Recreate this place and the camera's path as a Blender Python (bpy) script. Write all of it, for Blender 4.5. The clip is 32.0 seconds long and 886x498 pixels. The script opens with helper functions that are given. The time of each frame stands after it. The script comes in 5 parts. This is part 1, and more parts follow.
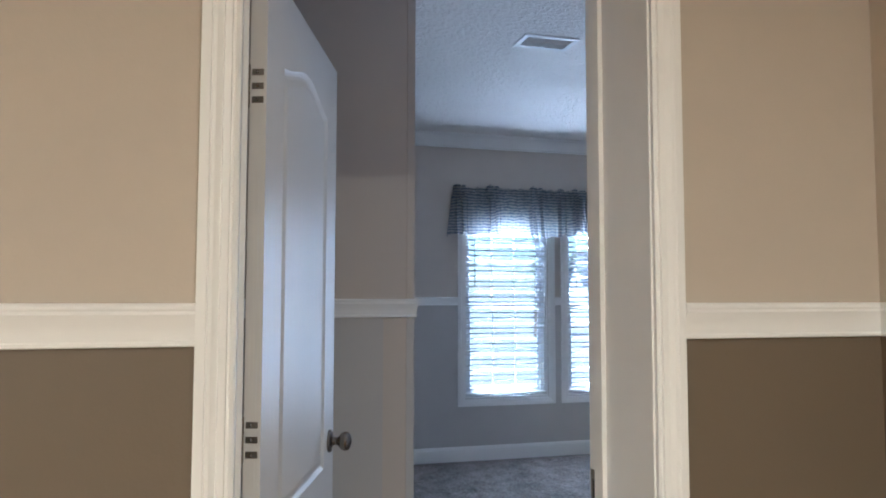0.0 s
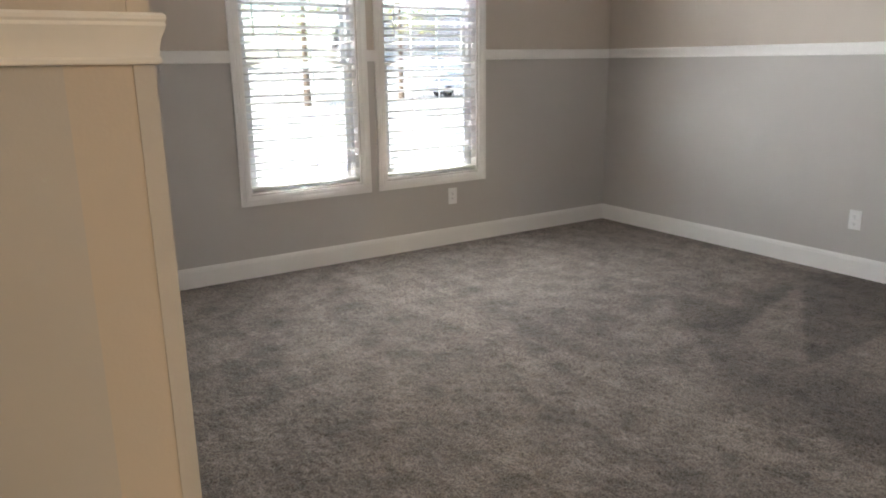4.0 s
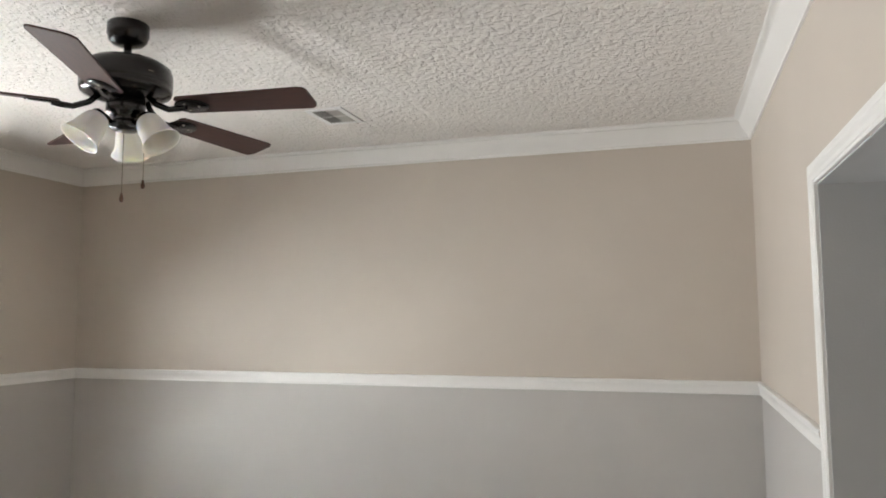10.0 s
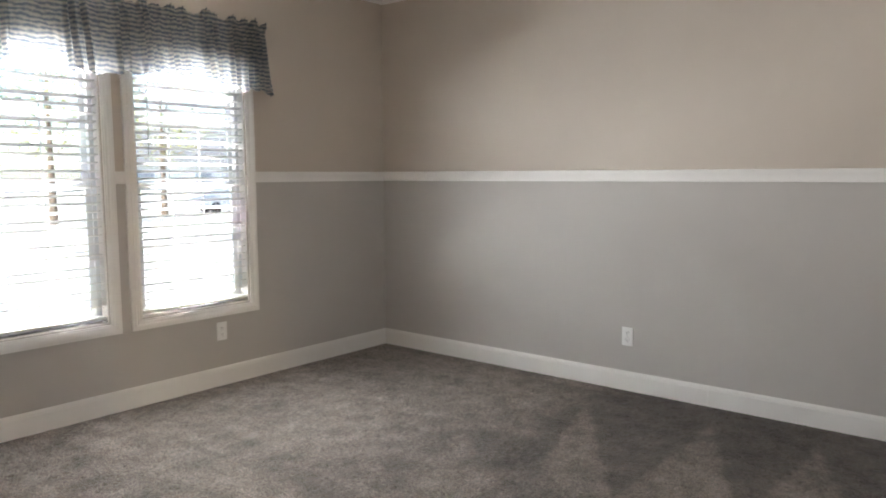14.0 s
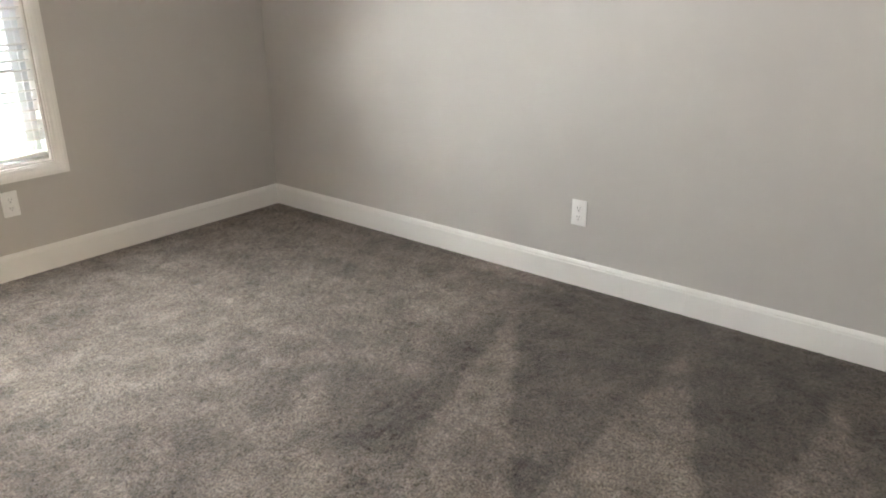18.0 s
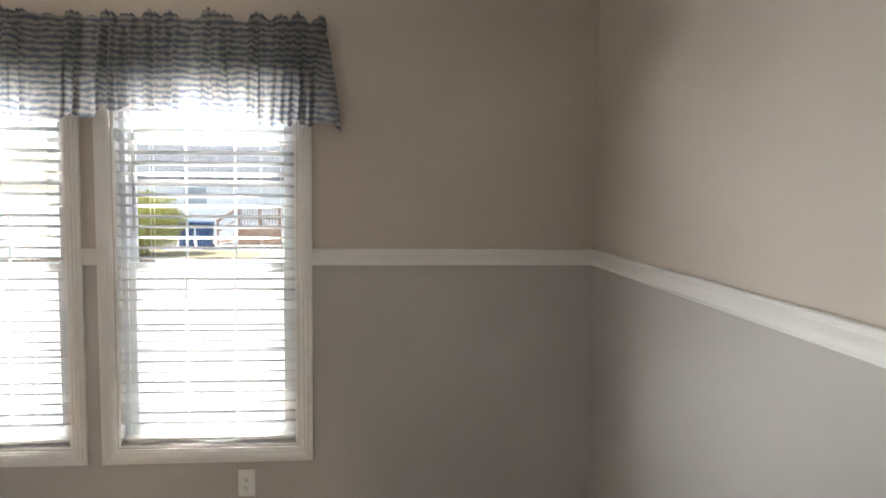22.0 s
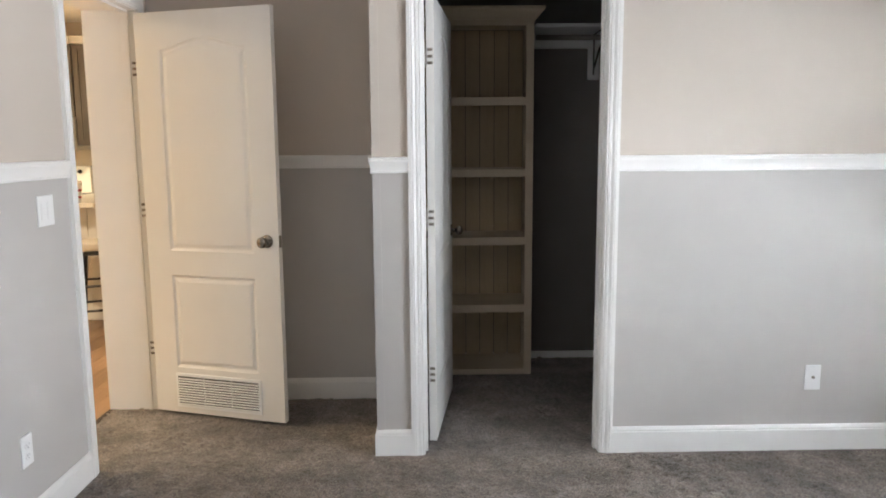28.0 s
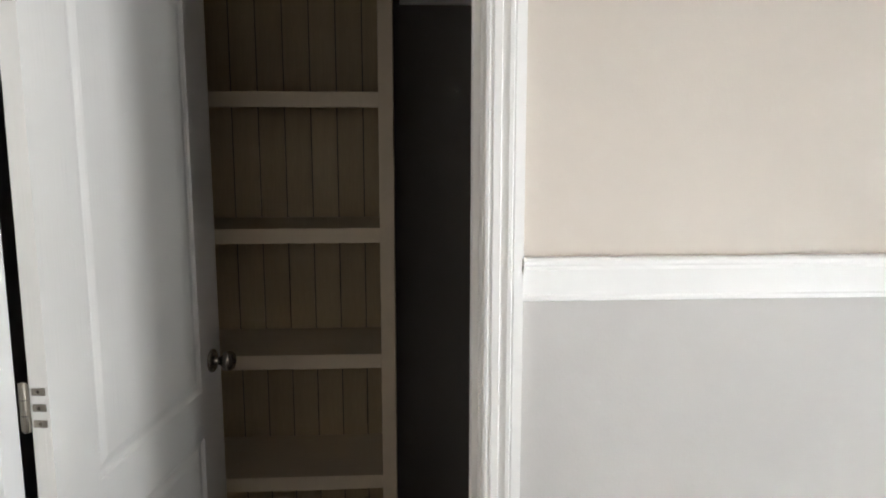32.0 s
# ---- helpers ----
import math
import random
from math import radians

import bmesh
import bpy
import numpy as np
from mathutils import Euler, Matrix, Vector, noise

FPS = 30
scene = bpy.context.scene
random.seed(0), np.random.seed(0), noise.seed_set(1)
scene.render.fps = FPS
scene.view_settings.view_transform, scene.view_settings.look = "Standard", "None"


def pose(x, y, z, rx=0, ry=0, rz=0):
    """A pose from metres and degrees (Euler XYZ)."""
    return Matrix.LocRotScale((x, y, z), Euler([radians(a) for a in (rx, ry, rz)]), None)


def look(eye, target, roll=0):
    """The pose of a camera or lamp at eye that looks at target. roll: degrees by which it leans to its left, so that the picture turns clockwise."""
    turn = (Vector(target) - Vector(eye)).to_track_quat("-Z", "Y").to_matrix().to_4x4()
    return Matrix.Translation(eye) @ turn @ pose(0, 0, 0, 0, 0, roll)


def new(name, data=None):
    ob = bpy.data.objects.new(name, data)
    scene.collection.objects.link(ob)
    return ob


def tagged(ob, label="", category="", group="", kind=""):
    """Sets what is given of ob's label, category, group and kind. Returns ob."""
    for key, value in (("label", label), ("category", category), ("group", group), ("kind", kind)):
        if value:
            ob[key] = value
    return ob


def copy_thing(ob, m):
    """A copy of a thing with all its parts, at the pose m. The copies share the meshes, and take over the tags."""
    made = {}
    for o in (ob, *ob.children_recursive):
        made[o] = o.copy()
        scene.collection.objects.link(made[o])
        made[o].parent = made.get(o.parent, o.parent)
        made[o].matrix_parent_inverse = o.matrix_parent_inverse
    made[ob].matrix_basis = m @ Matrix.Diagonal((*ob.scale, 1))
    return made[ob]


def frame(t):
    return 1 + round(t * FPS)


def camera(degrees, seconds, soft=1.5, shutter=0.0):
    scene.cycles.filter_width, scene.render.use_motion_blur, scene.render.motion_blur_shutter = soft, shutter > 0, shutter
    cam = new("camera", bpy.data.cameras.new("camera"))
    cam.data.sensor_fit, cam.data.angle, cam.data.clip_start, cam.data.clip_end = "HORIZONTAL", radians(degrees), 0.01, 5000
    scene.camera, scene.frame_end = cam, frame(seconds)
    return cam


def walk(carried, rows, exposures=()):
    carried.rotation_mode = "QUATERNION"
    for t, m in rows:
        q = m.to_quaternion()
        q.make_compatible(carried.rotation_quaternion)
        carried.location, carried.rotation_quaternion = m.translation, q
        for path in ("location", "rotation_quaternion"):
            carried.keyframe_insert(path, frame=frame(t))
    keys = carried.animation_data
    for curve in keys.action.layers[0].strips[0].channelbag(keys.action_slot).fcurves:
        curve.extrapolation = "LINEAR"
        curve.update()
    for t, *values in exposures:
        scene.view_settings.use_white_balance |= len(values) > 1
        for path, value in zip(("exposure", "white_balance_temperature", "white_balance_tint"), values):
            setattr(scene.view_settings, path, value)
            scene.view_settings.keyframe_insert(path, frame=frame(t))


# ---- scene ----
cam = camera(62.5, 32.0, soft=1.8)
PATH = [
    (0, (-0.618, -1.515, 1.369), (-0.099, 0.413, 1.496), 0.1),
    (0.5, (-0.671, -1.347, 1.383), (-0.138, 0.58, 1.403), -0.1),
    (1, (-0.62, -1.193, 1.371), (-0.073, 0.727, 1.257), -0.2),
    (1.5, (-0.561, -0.976, 1.378), (-0.005, 0.921, 1.075), -0.2),
    (2, (-0.589, -0.737, 1.356), (-0.006, 1.138, 0.975), -0.3),
    (2.5, (-0.521, -0.557, 1.32), (0.178, 1.274, 0.926), -0.4),
    (3, (-0.376, -0.362, 1.298), (0.479, 1.397, 0.878), -0.4),
    (3.5, (-0.294, -0.136, 1.275), (0.677, 1.55, 0.811), -0.7),
    (5.5, (-0.025, 0.488, 1.408), (1.268, 1.919, 0.878), -0.2),
    (6, (0.056, 0.452, 1.45), (1.479, 1.765, 0.948), -0.2),
    (6.5, (0.059, 0.394, 1.458), (1.648, 1.531, 1.03), 0.1),
    (7, (0.017, 0.425, 1.504), (1.768, 1.328, 1.165), 0.4),
    (7.5, (0.059, 0.366, 1.571), (1.904, 1.102, 1.34), 0.2),
    (8, (0.091, 0.312, 1.646), (1.988, 0.937, 1.535), 0.1),
    (8.5, (0.082, 0.338, 1.688), (2.006, 0.884, 1.69), -0.0),
    (9, (0.063, 0.375, 1.699), (1.994, 0.89, 1.79), -0.1),
    (9.5, (0.042, 0.403, 1.703), (1.965, 0.935, 1.853), -0.2),
    (10, (0.007, 0.427, 1.7), (1.908, 1.02, 1.882), -0.3),
    (10.5, (-0.026, 0.447, 1.698), (1.841, 1.134, 1.895), -0.4),
    (11, (-0.039, 0.458, 1.696), (1.784, 1.258, 1.889), -0.4),
    (11.5, (-0.063, 0.478, 1.661), (1.712, 1.382, 1.844), -0.7),
    (12, (-0.042, 0.505, 1.605), (1.686, 1.498, 1.764), -0.6),
    (12.5, (-0.034, 0.496, 1.541), (1.651, 1.567, 1.643), -0.5),
    (13, (-0.021, 0.506, 1.462), (1.628, 1.638, 1.482), -0.2),
    (13.5, (0.023, 0.41, 1.392), (1.609, 1.625, 1.303), 0.1),
    (14, (-0.021, 0.392, 1.33), (1.519, 1.652, 1.128), -0.2),
    (14.5, (-0.019, 0.567, 1.302), (1.488, 1.838, 0.96), -0.2),
    (16.5, (0.551, 0.95, 1.226), (1.976, 2.186, 0.561), -0.3),
    (17, (0.792, 1.018, 1.262), (2.219, 2.241, 0.576), -0.3),
    (17.5, (1.095, 0.956, 1.293), (2.534, 2.158, 0.596), -0.3),
    (18, (1.377, 0.88, 1.31), (2.838, 2.05, 0.606), -0.2),
    (18.5, (1.687, 0.849, 1.34), (3.187, 1.977, 0.648), 0.1),
    (19, (1.968, 0.826, 1.345), (3.481, 1.941, 0.66), 0.1),
    (19.5, (2.192, 0.825, 1.392), (3.703, 1.959, 0.735), 0.7),
    (20, (2.421, 0.92, 1.41), (3.876, 2.151, 0.803), 1.2),
    (20.5, (2.661, 0.977, 1.444), (3.945, 2.41, 0.899), 1.0),
    (21, (2.896, 1.031, 1.544), (3.883, 2.712, 1.098), 0.7),
    (21.5, (3.043, 1.193, 1.577), (3.608, 3.09, 1.288), 0.5),
    (22, (3.182, 1.265, 1.601), (3.355, 3.252, 1.444), 0.5),
    (22.5, (3.309, 1.313, 1.627), (3.026, 3.291, 1.554), 0.7),
    (23, (3.259, 1.34, 1.631), (2.504, 3.192, 1.589), 0.3),
    (23.5, (3.302, 1.345, 1.638), (2.1, 2.943, 1.627), 0.4),
    (24, (3.313, 1.347, 1.641), (1.755, 2.601, 1.617), 0.5),
    (24.4, (3.332, 1.291, 1.638), (1.578, 2.251, 1.612), 0.7),
    (24.5, (3.343, 1.272, 1.636), (1.552, 2.162, 1.607), 0.5),
    (25, (3.37, 1.184, 1.608), (1.448, 1.738, 1.581), 0.2),
    (25.5, (3.372, 1.161, 1.578), (1.386, 1.396, 1.556), -0.0),
    (27.5, (3.387, 1.408, 1.408), (1.399, 1.351, 1.192), -0.4),
    (28, (3.187, 1.463, 1.407), (1.207, 1.499, 1.124), -0.4),
    (28.5, (2.969, 1.486, 1.412), (0.999, 1.621, 1.093), -0.4),
    (29, (2.706, 1.6, 1.43), (0.744, 1.793, 1.091), -0.2),
    (29.5, (2.381, 1.645, 1.44), (0.429, 1.88, 1.073), -0.8),
    (30, (2.074, 1.688, 1.442), (0.123, 1.938, 1.081), -0.1),
    (30.5, (1.867, 1.862, 1.459), (-0.091, 2.11, 1.137), -0.1),
    (31, (1.571, 1.946, 1.524), (-0.384, 2.172, 1.168), -0.1),
    (32, (1.126, 2.101, 1.541), (-0.848, 2.214, 1.24), -0.0),
]

EXPOSURES = [
    (0.0, 3.32, 4380, 8), (1.0, 3.22, 4420, 8), (1.5, 3.26, 4560, 9), (2.0, 3.36, 4800, 10), (3.0, 3.75, 5400, 9), (3.5, 3.85, 5900, 10), (6.0, 3.90, 6400, 11),
    (7.0, 4.10, 6500, 11), (9.0, 3.98, 6150, 8), (10.0, 4.10, 6150, 8), (12.0, 3.84, 6080, 9), (14.0, 3.88, 6150, 10), (16.5, 4.22, 6300, 9),
    (19.0, 4.50, 6300, 8), (20.0, 4.45, 6300, 8), (21.0, 4.22, 6300, 8), (21.5, 4.00, 6300, 9),
    (22.5, 3.50, 6300, 12), (23.0, 3.47, 6450, 14), (23.5, 2.90, 6900, 16), (24.0, 3.32, 6800, 17), (25.0, 4.45, 5850, 9), (25.5, 4.45, 5800, 9), (28.0, 4.42, 5720, 9), (30.0, 4.40, 5900, 9),
    (32.0, 4.35, 6000, 8),
]
walk(cam, [(t, look(eye, target, roll)) for t, eye, target, roll in PATH], EXPOSURES)

# ---------------------------------------------------------------- world and sun
SUN_ELEVATION, SUN_AZIMUTH = radians(52), radians(258)
world = bpy.data.worlds.new("sky")
scene.world = world
world.use_nodes = True
wn = world.node_tree.nodes
sky = wn.new("ShaderNodeTexSky")
sky.sky_type, sky.sun_disc = "NISHITA", False
sky.sun_elevation, sky.sun_rotation = SUN_ELEVATION, SUN_AZIMUTH
wn["Background"].inputs["Strength"].default_value = 0.05
world.node_tree.links.new(sky.outputs["Color"], wn["Background"].inputs["Color"])
sun = new("sun", bpy.data.lights.new("sun", "SUN"))
sun.data.energy, sun.data.angle, sun.data.color = 2.0, radians(0.5), (1.0, 0.95, 0.87)
sun.matrix_world = look((0, 0, 30), (30 * -math.sin(SUN_AZIMUTH), 30 * -math.cos(SUN_AZIMUTH), 30 - 30 * math.tan(SUN_ELEVATION)))


def ceiling_lamp(x, y, z, watts, size, colour):
    lamp = new("lamp", bpy.data.lights.new("lamp", "AREA"))
    lamp.data.shape, lamp.data.size, lamp.data.energy, lamp.data.color = "DISK", size, watts, colour
    lamp.matrix_world = pose(x, y, z)
    return lamp


# unseen kitchen lamp, added for warm light through the entry doorway
ceiling_lamp(-3.4, -5.2, 2.24, 38.0, 0.40, (1.0, 0.76, 0.435))
# unseen lamp added further back to brighten the hall walls
ceiling_lamp(-0.1, -3.30, 2.63, 8.6, 0.60, (1.0, 0.765, 0.455))
ceiling_lamp(2.6, -1.2, 2.62, 2.3, 0.2, (1.0, 0.92, 0.82))


def window_lamp(x, y, z, wide, high, tilt, spread, watts, colour):
    """Daylight in a window opening: a slim strip in it that shines into the room, level, up (from the sunlit ground) or down (from the sky)."""
    lamp = new("window_light", bpy.data.lights.new("window_light", "AREA"))
    lamp.data.shape, lamp.data.size, lamp.data.size_y = "RECTANGLE", wide, high
    lamp.data.energy, lamp.data.color, lamp.data.spread = watts, colour, radians(spread)
    lamp.matrix_world = look((x, y, z), (x, y - math.cos(radians(tilt)), z + math.sin(radians(tilt))))
    return lamp


for x in (1.530, 2.463):
    # behind the blind, in the gaps between slats, which cut off what is steep
    for gap, watts in ((0, 0.14), (2, 0.37), (4, 0.32), (7, 0.20), (10, 0.20), (13, 0.20), (16, 0.19), (19, 0.18), (22, 0.18), (25, 0.21),
                       (28, 0.26), (31, 0.48)):
        window_lamp(x, 4.426, 1.951 - 0.044 * gap, 0.50, 0.005, 32, 156, watts, (1.0, 0.97, 0.93))
    # behind the hem of the valance, down from the sky
    window_lamp(x, 4.364, 1.900, 0.60, 0.030, -50, 95, 0.60, (0.95, 0.97, 1.0))
    # at the meeting rail and the foot of the window, up from the ground to the ceiling
    window_lamp(x, 4.364, 1.300, 0.60, 0.020, 46, 85, 0.23, (1.0, 0.96, 0.91))
    window_lamp(x, 4.364, 0.530, 0.60, 0.020, 46, 85, 0.26, (1.0, 0.96, 0.91))

# ---------------------------------------------------------------- materials


def material(name, colour, rough=0.5, metal=0.0, vary=0.05, scale=6.0, grain=0.0, grain_scale=300.0, bump=0.0, bump_scale=200.0,
             stretch=(1, 1, 1), island=0.0, coat=0.0):
    """A surface with large soft variation, fine grain and fine relief, in metres."""
    m = bpy.data.materials.new(name)
    m.use_nodes = True
    n, l = m.node_tree.nodes, m.node_tree.links
    b = n["Principled BSDF"]
    b.inputs["Roughness"].default_value, b.inputs["Metallic"].default_value = rough, metal
    b.inputs["Coat Weight"].default_value = coat
    tc, mp = n.new("ShaderNodeTexCoord"), n.new("ShaderNodeMapping")
    mp.inputs["Scale"].default_value = stretch
    l.new(tc.outputs["Object"], mp.inputs["Vector"])

    def noise_tex(s, detail):
        t = n.new("ShaderNodeTexNoise")
        t.inputs["Scale"].default_value, t.inputs["Detail"].default_value = s, detail
        l.new(mp.outputs["Vector"], t.inputs["Vector"])
        return t

    def value_ramp(src, lo, hi):
        r = n.new("ShaderNodeMapRange")
        r.inputs["From Min"].default_value, r.inputs["From Max"].default_value = 0.25, 0.75
        r.inputs["To Min"].default_value, r.inputs["To Max"].default_value = lo, hi
        l.new(src, r.inputs["Value"])
        return r.outputs["Result"]

    v = value_ramp(noise_tex(scale, 4).outputs["Fac"], 1 - vary, 1 + vary)
    if grain:
        g = value_ramp(noise_tex(grain_scale, 2).outputs["Fac"], 1 - grain, 1 + grain)
        mul = n.new("ShaderNodeMath")
        mul.operation = "MULTIPLY"
        l.new(v, mul.inputs[0]), l.new(g, mul.inputs[1])
        v = mul.outputs[0]
    if island:
        oi = n.new("ShaderNodeObjectInfo")
        r = n.new("ShaderNodeMapRange")
        r.inputs["To Min"].default_value, r.inputs["To Max"].default_value = 1 - island, 1 + island
        l.new(oi.outputs["Random"], r.inputs["Value"])
        mul = n.new("ShaderNodeMath")
        mul.operation = "MULTIPLY"
        l.new(v, mul.inputs[0]), l.new(r.outputs["Result"], mul.inputs[1])
        v = mul.outputs[0]
    hsv = n.new("ShaderNodeHueSaturation")
    hsv.inputs["Color"].default_value = (*colour, 1)
    l.new(v, hsv.inputs["Value"])
    l.new(hsv.outputs["Color"], b.inputs["Base Color"])
    if bump:
        bp = n.new("ShaderNodeBump")
        bp.inputs["Strength"].default_value, bp.inputs["Distance"].default_value = 1.0, bump
        l.new(noise_tex(bump_scale, 3).outputs["Fac"], bp.inputs["Height"])
        l.new(bp.outputs["Normal"], b.inputs["Normal"])
    return m


M = {}
M["wall_upper"] = material("beige_wall_paint", (0.600, 0.538, 0.471), 0.62, vary=0.025, scale=1.3, bump=0.0002, bump_scale=160)
M["wall_lower"] = material("greige_wall_paint", (0.548, 0.525, 0.501), 0.60, vary=0.025, scale=1.3, bump=0.0002, bump_scale=160)
M["hall_upper"] = material("tan_hall_paint", (0.53, 0.464, 0.376), 0.6, vary=0.03, scale=1.3, bump=0.0003, bump_scale=160)
M["hall_lower"] = material("brown_hall_paint", (0.162, 0.127, 0.082), 0.5, vary=0.05, scale=1.5, bump=0.0003, bump_scale=160)
# closet interior: the paint is darkened to carry the closet's shade
M["closet"] = material("closet_wall_shade_paint", (0.18, 0.167, 0.153), 0.65, vary=0.03, scale=1.5, bump=0.0006, bump_scale=160)
M["bath"] = material("grey_bath_paint", (0.52, 0.525, 0.53), 0.5, vary=0.03, scale=1.5, bump=0.0005, bump_scale=160)
M["trim"] = material("white_trim_paint", (0.88, 0.87, 0.845), 0.40, vary=0.02, scale=3)
M["door"] = material("white_door_paint", (0.78, 0.76, 0.72), 0.42, vary=0.02, scale=3, bump=0.0007, bump_scale=170, stretch=(1, 1, 0.05))
M["plastic"] = material("white_plastic", (0.90, 0.90, 0.89), 0.3, vary=0.01)
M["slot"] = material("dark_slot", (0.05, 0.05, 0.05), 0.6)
M["vinyl"] = material("white_window_vinyl", (0.76, 0.78, 0.80), 0.35, vary=0.02)
M["slat"] = material("white_blind_slat", (0.72, 0.72, 0.70), 0.4, vary=0.02, island=0.02)
M["cord"] = material("white_cord", (0.6, 0.6, 0.57), 0.7)
M["nickel"] = material("satin_nickel", (0.28, 0.25, 0.215), 0.2, metal=1.0, vary=0.05, scale=40, bump=0.0002, bump_scale=400)
M["hinge"] = material("nickel_hinge", (0.30, 0.27, 0.23), 0.38, metal=1.0, vary=0.08, scale=60)
M["bronze"] = material("black_bronze", (0.007, 0.0065, 0.007), 0.24, vary=0.1, scale=20, coat=0.1)
M["blade"] = material("dark_walnut", (0.050, 0.016, 0.010), 0.55, vary=0.25, scale=9, grain=0.25, grain_scale=60, stretch=(1, 8, 1))
M["chain"] = material("chain_metal", (0.25, 0.2, 0.14), 0.35, metal=1.0)
M["bob"] = material("wooden_bob", (0.11, 0.045, 0.025), 0.4, vary=0.2, scale=80)
M["shelf"] = material("taupe_shelf_paint", (0.57, 0.475, 0.345), 0.5, vary=0.05, scale=5, bump=0.0003, bump_scale=120, stretch=(1, 1, 0.2))
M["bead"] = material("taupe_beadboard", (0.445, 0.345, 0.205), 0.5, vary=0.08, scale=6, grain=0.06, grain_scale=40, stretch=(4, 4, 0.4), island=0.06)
M["plank"] = material("oak_floor_plank", (0.30, 0.185, 0.105), 0.4, vary=0.18, scale=5, grain=0.16, grain_scale=50, stretch=(0.6, 9, 1), island=0.22)
M["gap"] = material("floor_underlay", (0.05, 0.035, 0.025), 0.8)
M["cab_dark"] = material("dark_cabinet_wood", (0.10, 0.085, 0.07), 0.4, vary=0.15, scale=5, grain=0.1, grain_scale=40, stretch=(5, 5, 0.5))
M["cab_white"] = material("white_cabinet_paint", (0.72, 0.70, 0.66), 0.4, vary=0.02)
M["counter"] = material("pale_countertop", (0.66, 0.62, 0.56), 0.3, vary=0.06, scale=40)
M["black"] = material("black_enamel", (0.02, 0.02, 0.022), 0.3, vary=0.1)
M["steel"] = material("stove_white_enamel", (0.72, 0.72, 0.70), 0.25, vary=0.02)


def carpet_material():
    m = bpy.data.materials.new("grey_brown_carpet")
    m.use_nodes = True
    n, l = m.node_tree.nodes, m.node_tree.links
    b = n["Principled BSDF"]
    b.inputs["Roughness"].default_value = 0.95
    b.inputs["Sheen Weight"].default_value, b.inputs["Sheen Roughness"].default_value = 0.20, 0.5
    b.inputs["Specular IOR Level"].default_value = 0.1
    tc = n.new("ShaderNodeTexCoord")

    def tex(kind, s, detail=2.0, turn=0.0, stretch=(1, 1, 1), rough=0.5):
        mp = n.new("ShaderNodeMapping")
        mp.inputs["Rotation"].default_value[2] = radians(turn)
        mp.inputs["Scale"].default_value = stretch
        l.new(tc.outputs["Object"], mp.inputs["Vector"])
        t = n.new(kind)
        t.inputs["Scale"].default_value = s
        if kind == "ShaderNodeTexNoise":
            t.inputs["Detail"].default_value, t.inputs["Roughness"].default_value = detail, rough
        l.new(mp.outputs["Vector"], t.inputs["Vector"])
        return t

    def ranged(src, a, c, lo, hi):
        r = n.new("ShaderNodeMapRange")
        for key, val in (("From Min", a), ("From Max", c), ("To Min", lo), ("To Max", hi)):
            r.inputs[key].default_value = val
        l.new(src, r.inputs["Value"])
        return r.outputs["Result"]

    def times(p, q):
        k = n.new("ShaderNodeMath")
        k.operation = "MULTIPLY"
        l.new(p, k.inputs[0]), l.new(q, k.inputs[1])
        return k.outputs[0]

    tuft = ranged(tex("ShaderNodeTexNoise", 135, 3, rough=0.7).outputs["Fac"], 0.3, 0.7, 0.25, 1.75)
    clump = ranged(tex("ShaderNodeTexNoise", 62, 3, stretch=(1, 0.6, 1)).outputs["Fac"], 0.32, 0.68, 0.82, 1.20)
    patch = ranged(tex("ShaderNodeTexNoise", 7, 5, rough=0.62).outputs["Fac"], 0.35, 0.65, 0.70, 1.28)
    # vacuum strokes: long wedges that lean one way or the other
    v1 = tex("ShaderNodeTexVoronoi", 1.9, turn=24, stretch=(2.4, 0.6, 1))
    v2 = tex("ShaderNodeTexVoronoi", 2.6, turn=-22, stretch=(2.4, 0.55, 1))
    s1, s2 = n.new("ShaderNodeSeparateColor"), n.new("ShaderNodeSeparateColor")
    l.new(v1.outputs["Color"], s1.inputs["Color"]), l.new(v2.outputs["Color"], s2.inputs["Color"])
    stroke = times(ranged(s1.outputs["Red"], 0, 1, 0.86, 1.13), ranged(s2.outputs["Green"], 0, 1, 0.90, 1.10))

    def calc(op, p, q):
        k = n.new("ShaderNodeMath")
        k.operation = op
        for side, val in ((0, p), (1, q)):
            if isinstance(val, (int, float)):
                k.inputs[side].default_value = val
            else:
                l.new(val, k.inputs[side])
        return k.outputs[0]

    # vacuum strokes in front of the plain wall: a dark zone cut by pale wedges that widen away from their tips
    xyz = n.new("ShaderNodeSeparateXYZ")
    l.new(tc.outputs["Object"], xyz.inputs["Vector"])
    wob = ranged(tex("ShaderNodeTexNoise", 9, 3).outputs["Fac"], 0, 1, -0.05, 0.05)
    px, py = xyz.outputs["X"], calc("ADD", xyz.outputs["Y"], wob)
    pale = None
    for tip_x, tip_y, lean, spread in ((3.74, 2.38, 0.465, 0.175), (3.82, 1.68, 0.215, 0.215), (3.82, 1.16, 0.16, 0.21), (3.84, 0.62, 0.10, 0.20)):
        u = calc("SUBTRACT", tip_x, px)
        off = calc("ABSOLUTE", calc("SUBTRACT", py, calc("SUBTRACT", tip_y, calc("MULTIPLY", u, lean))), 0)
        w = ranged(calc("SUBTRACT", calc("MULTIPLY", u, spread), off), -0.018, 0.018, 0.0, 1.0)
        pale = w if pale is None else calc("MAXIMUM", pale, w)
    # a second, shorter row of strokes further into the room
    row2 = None
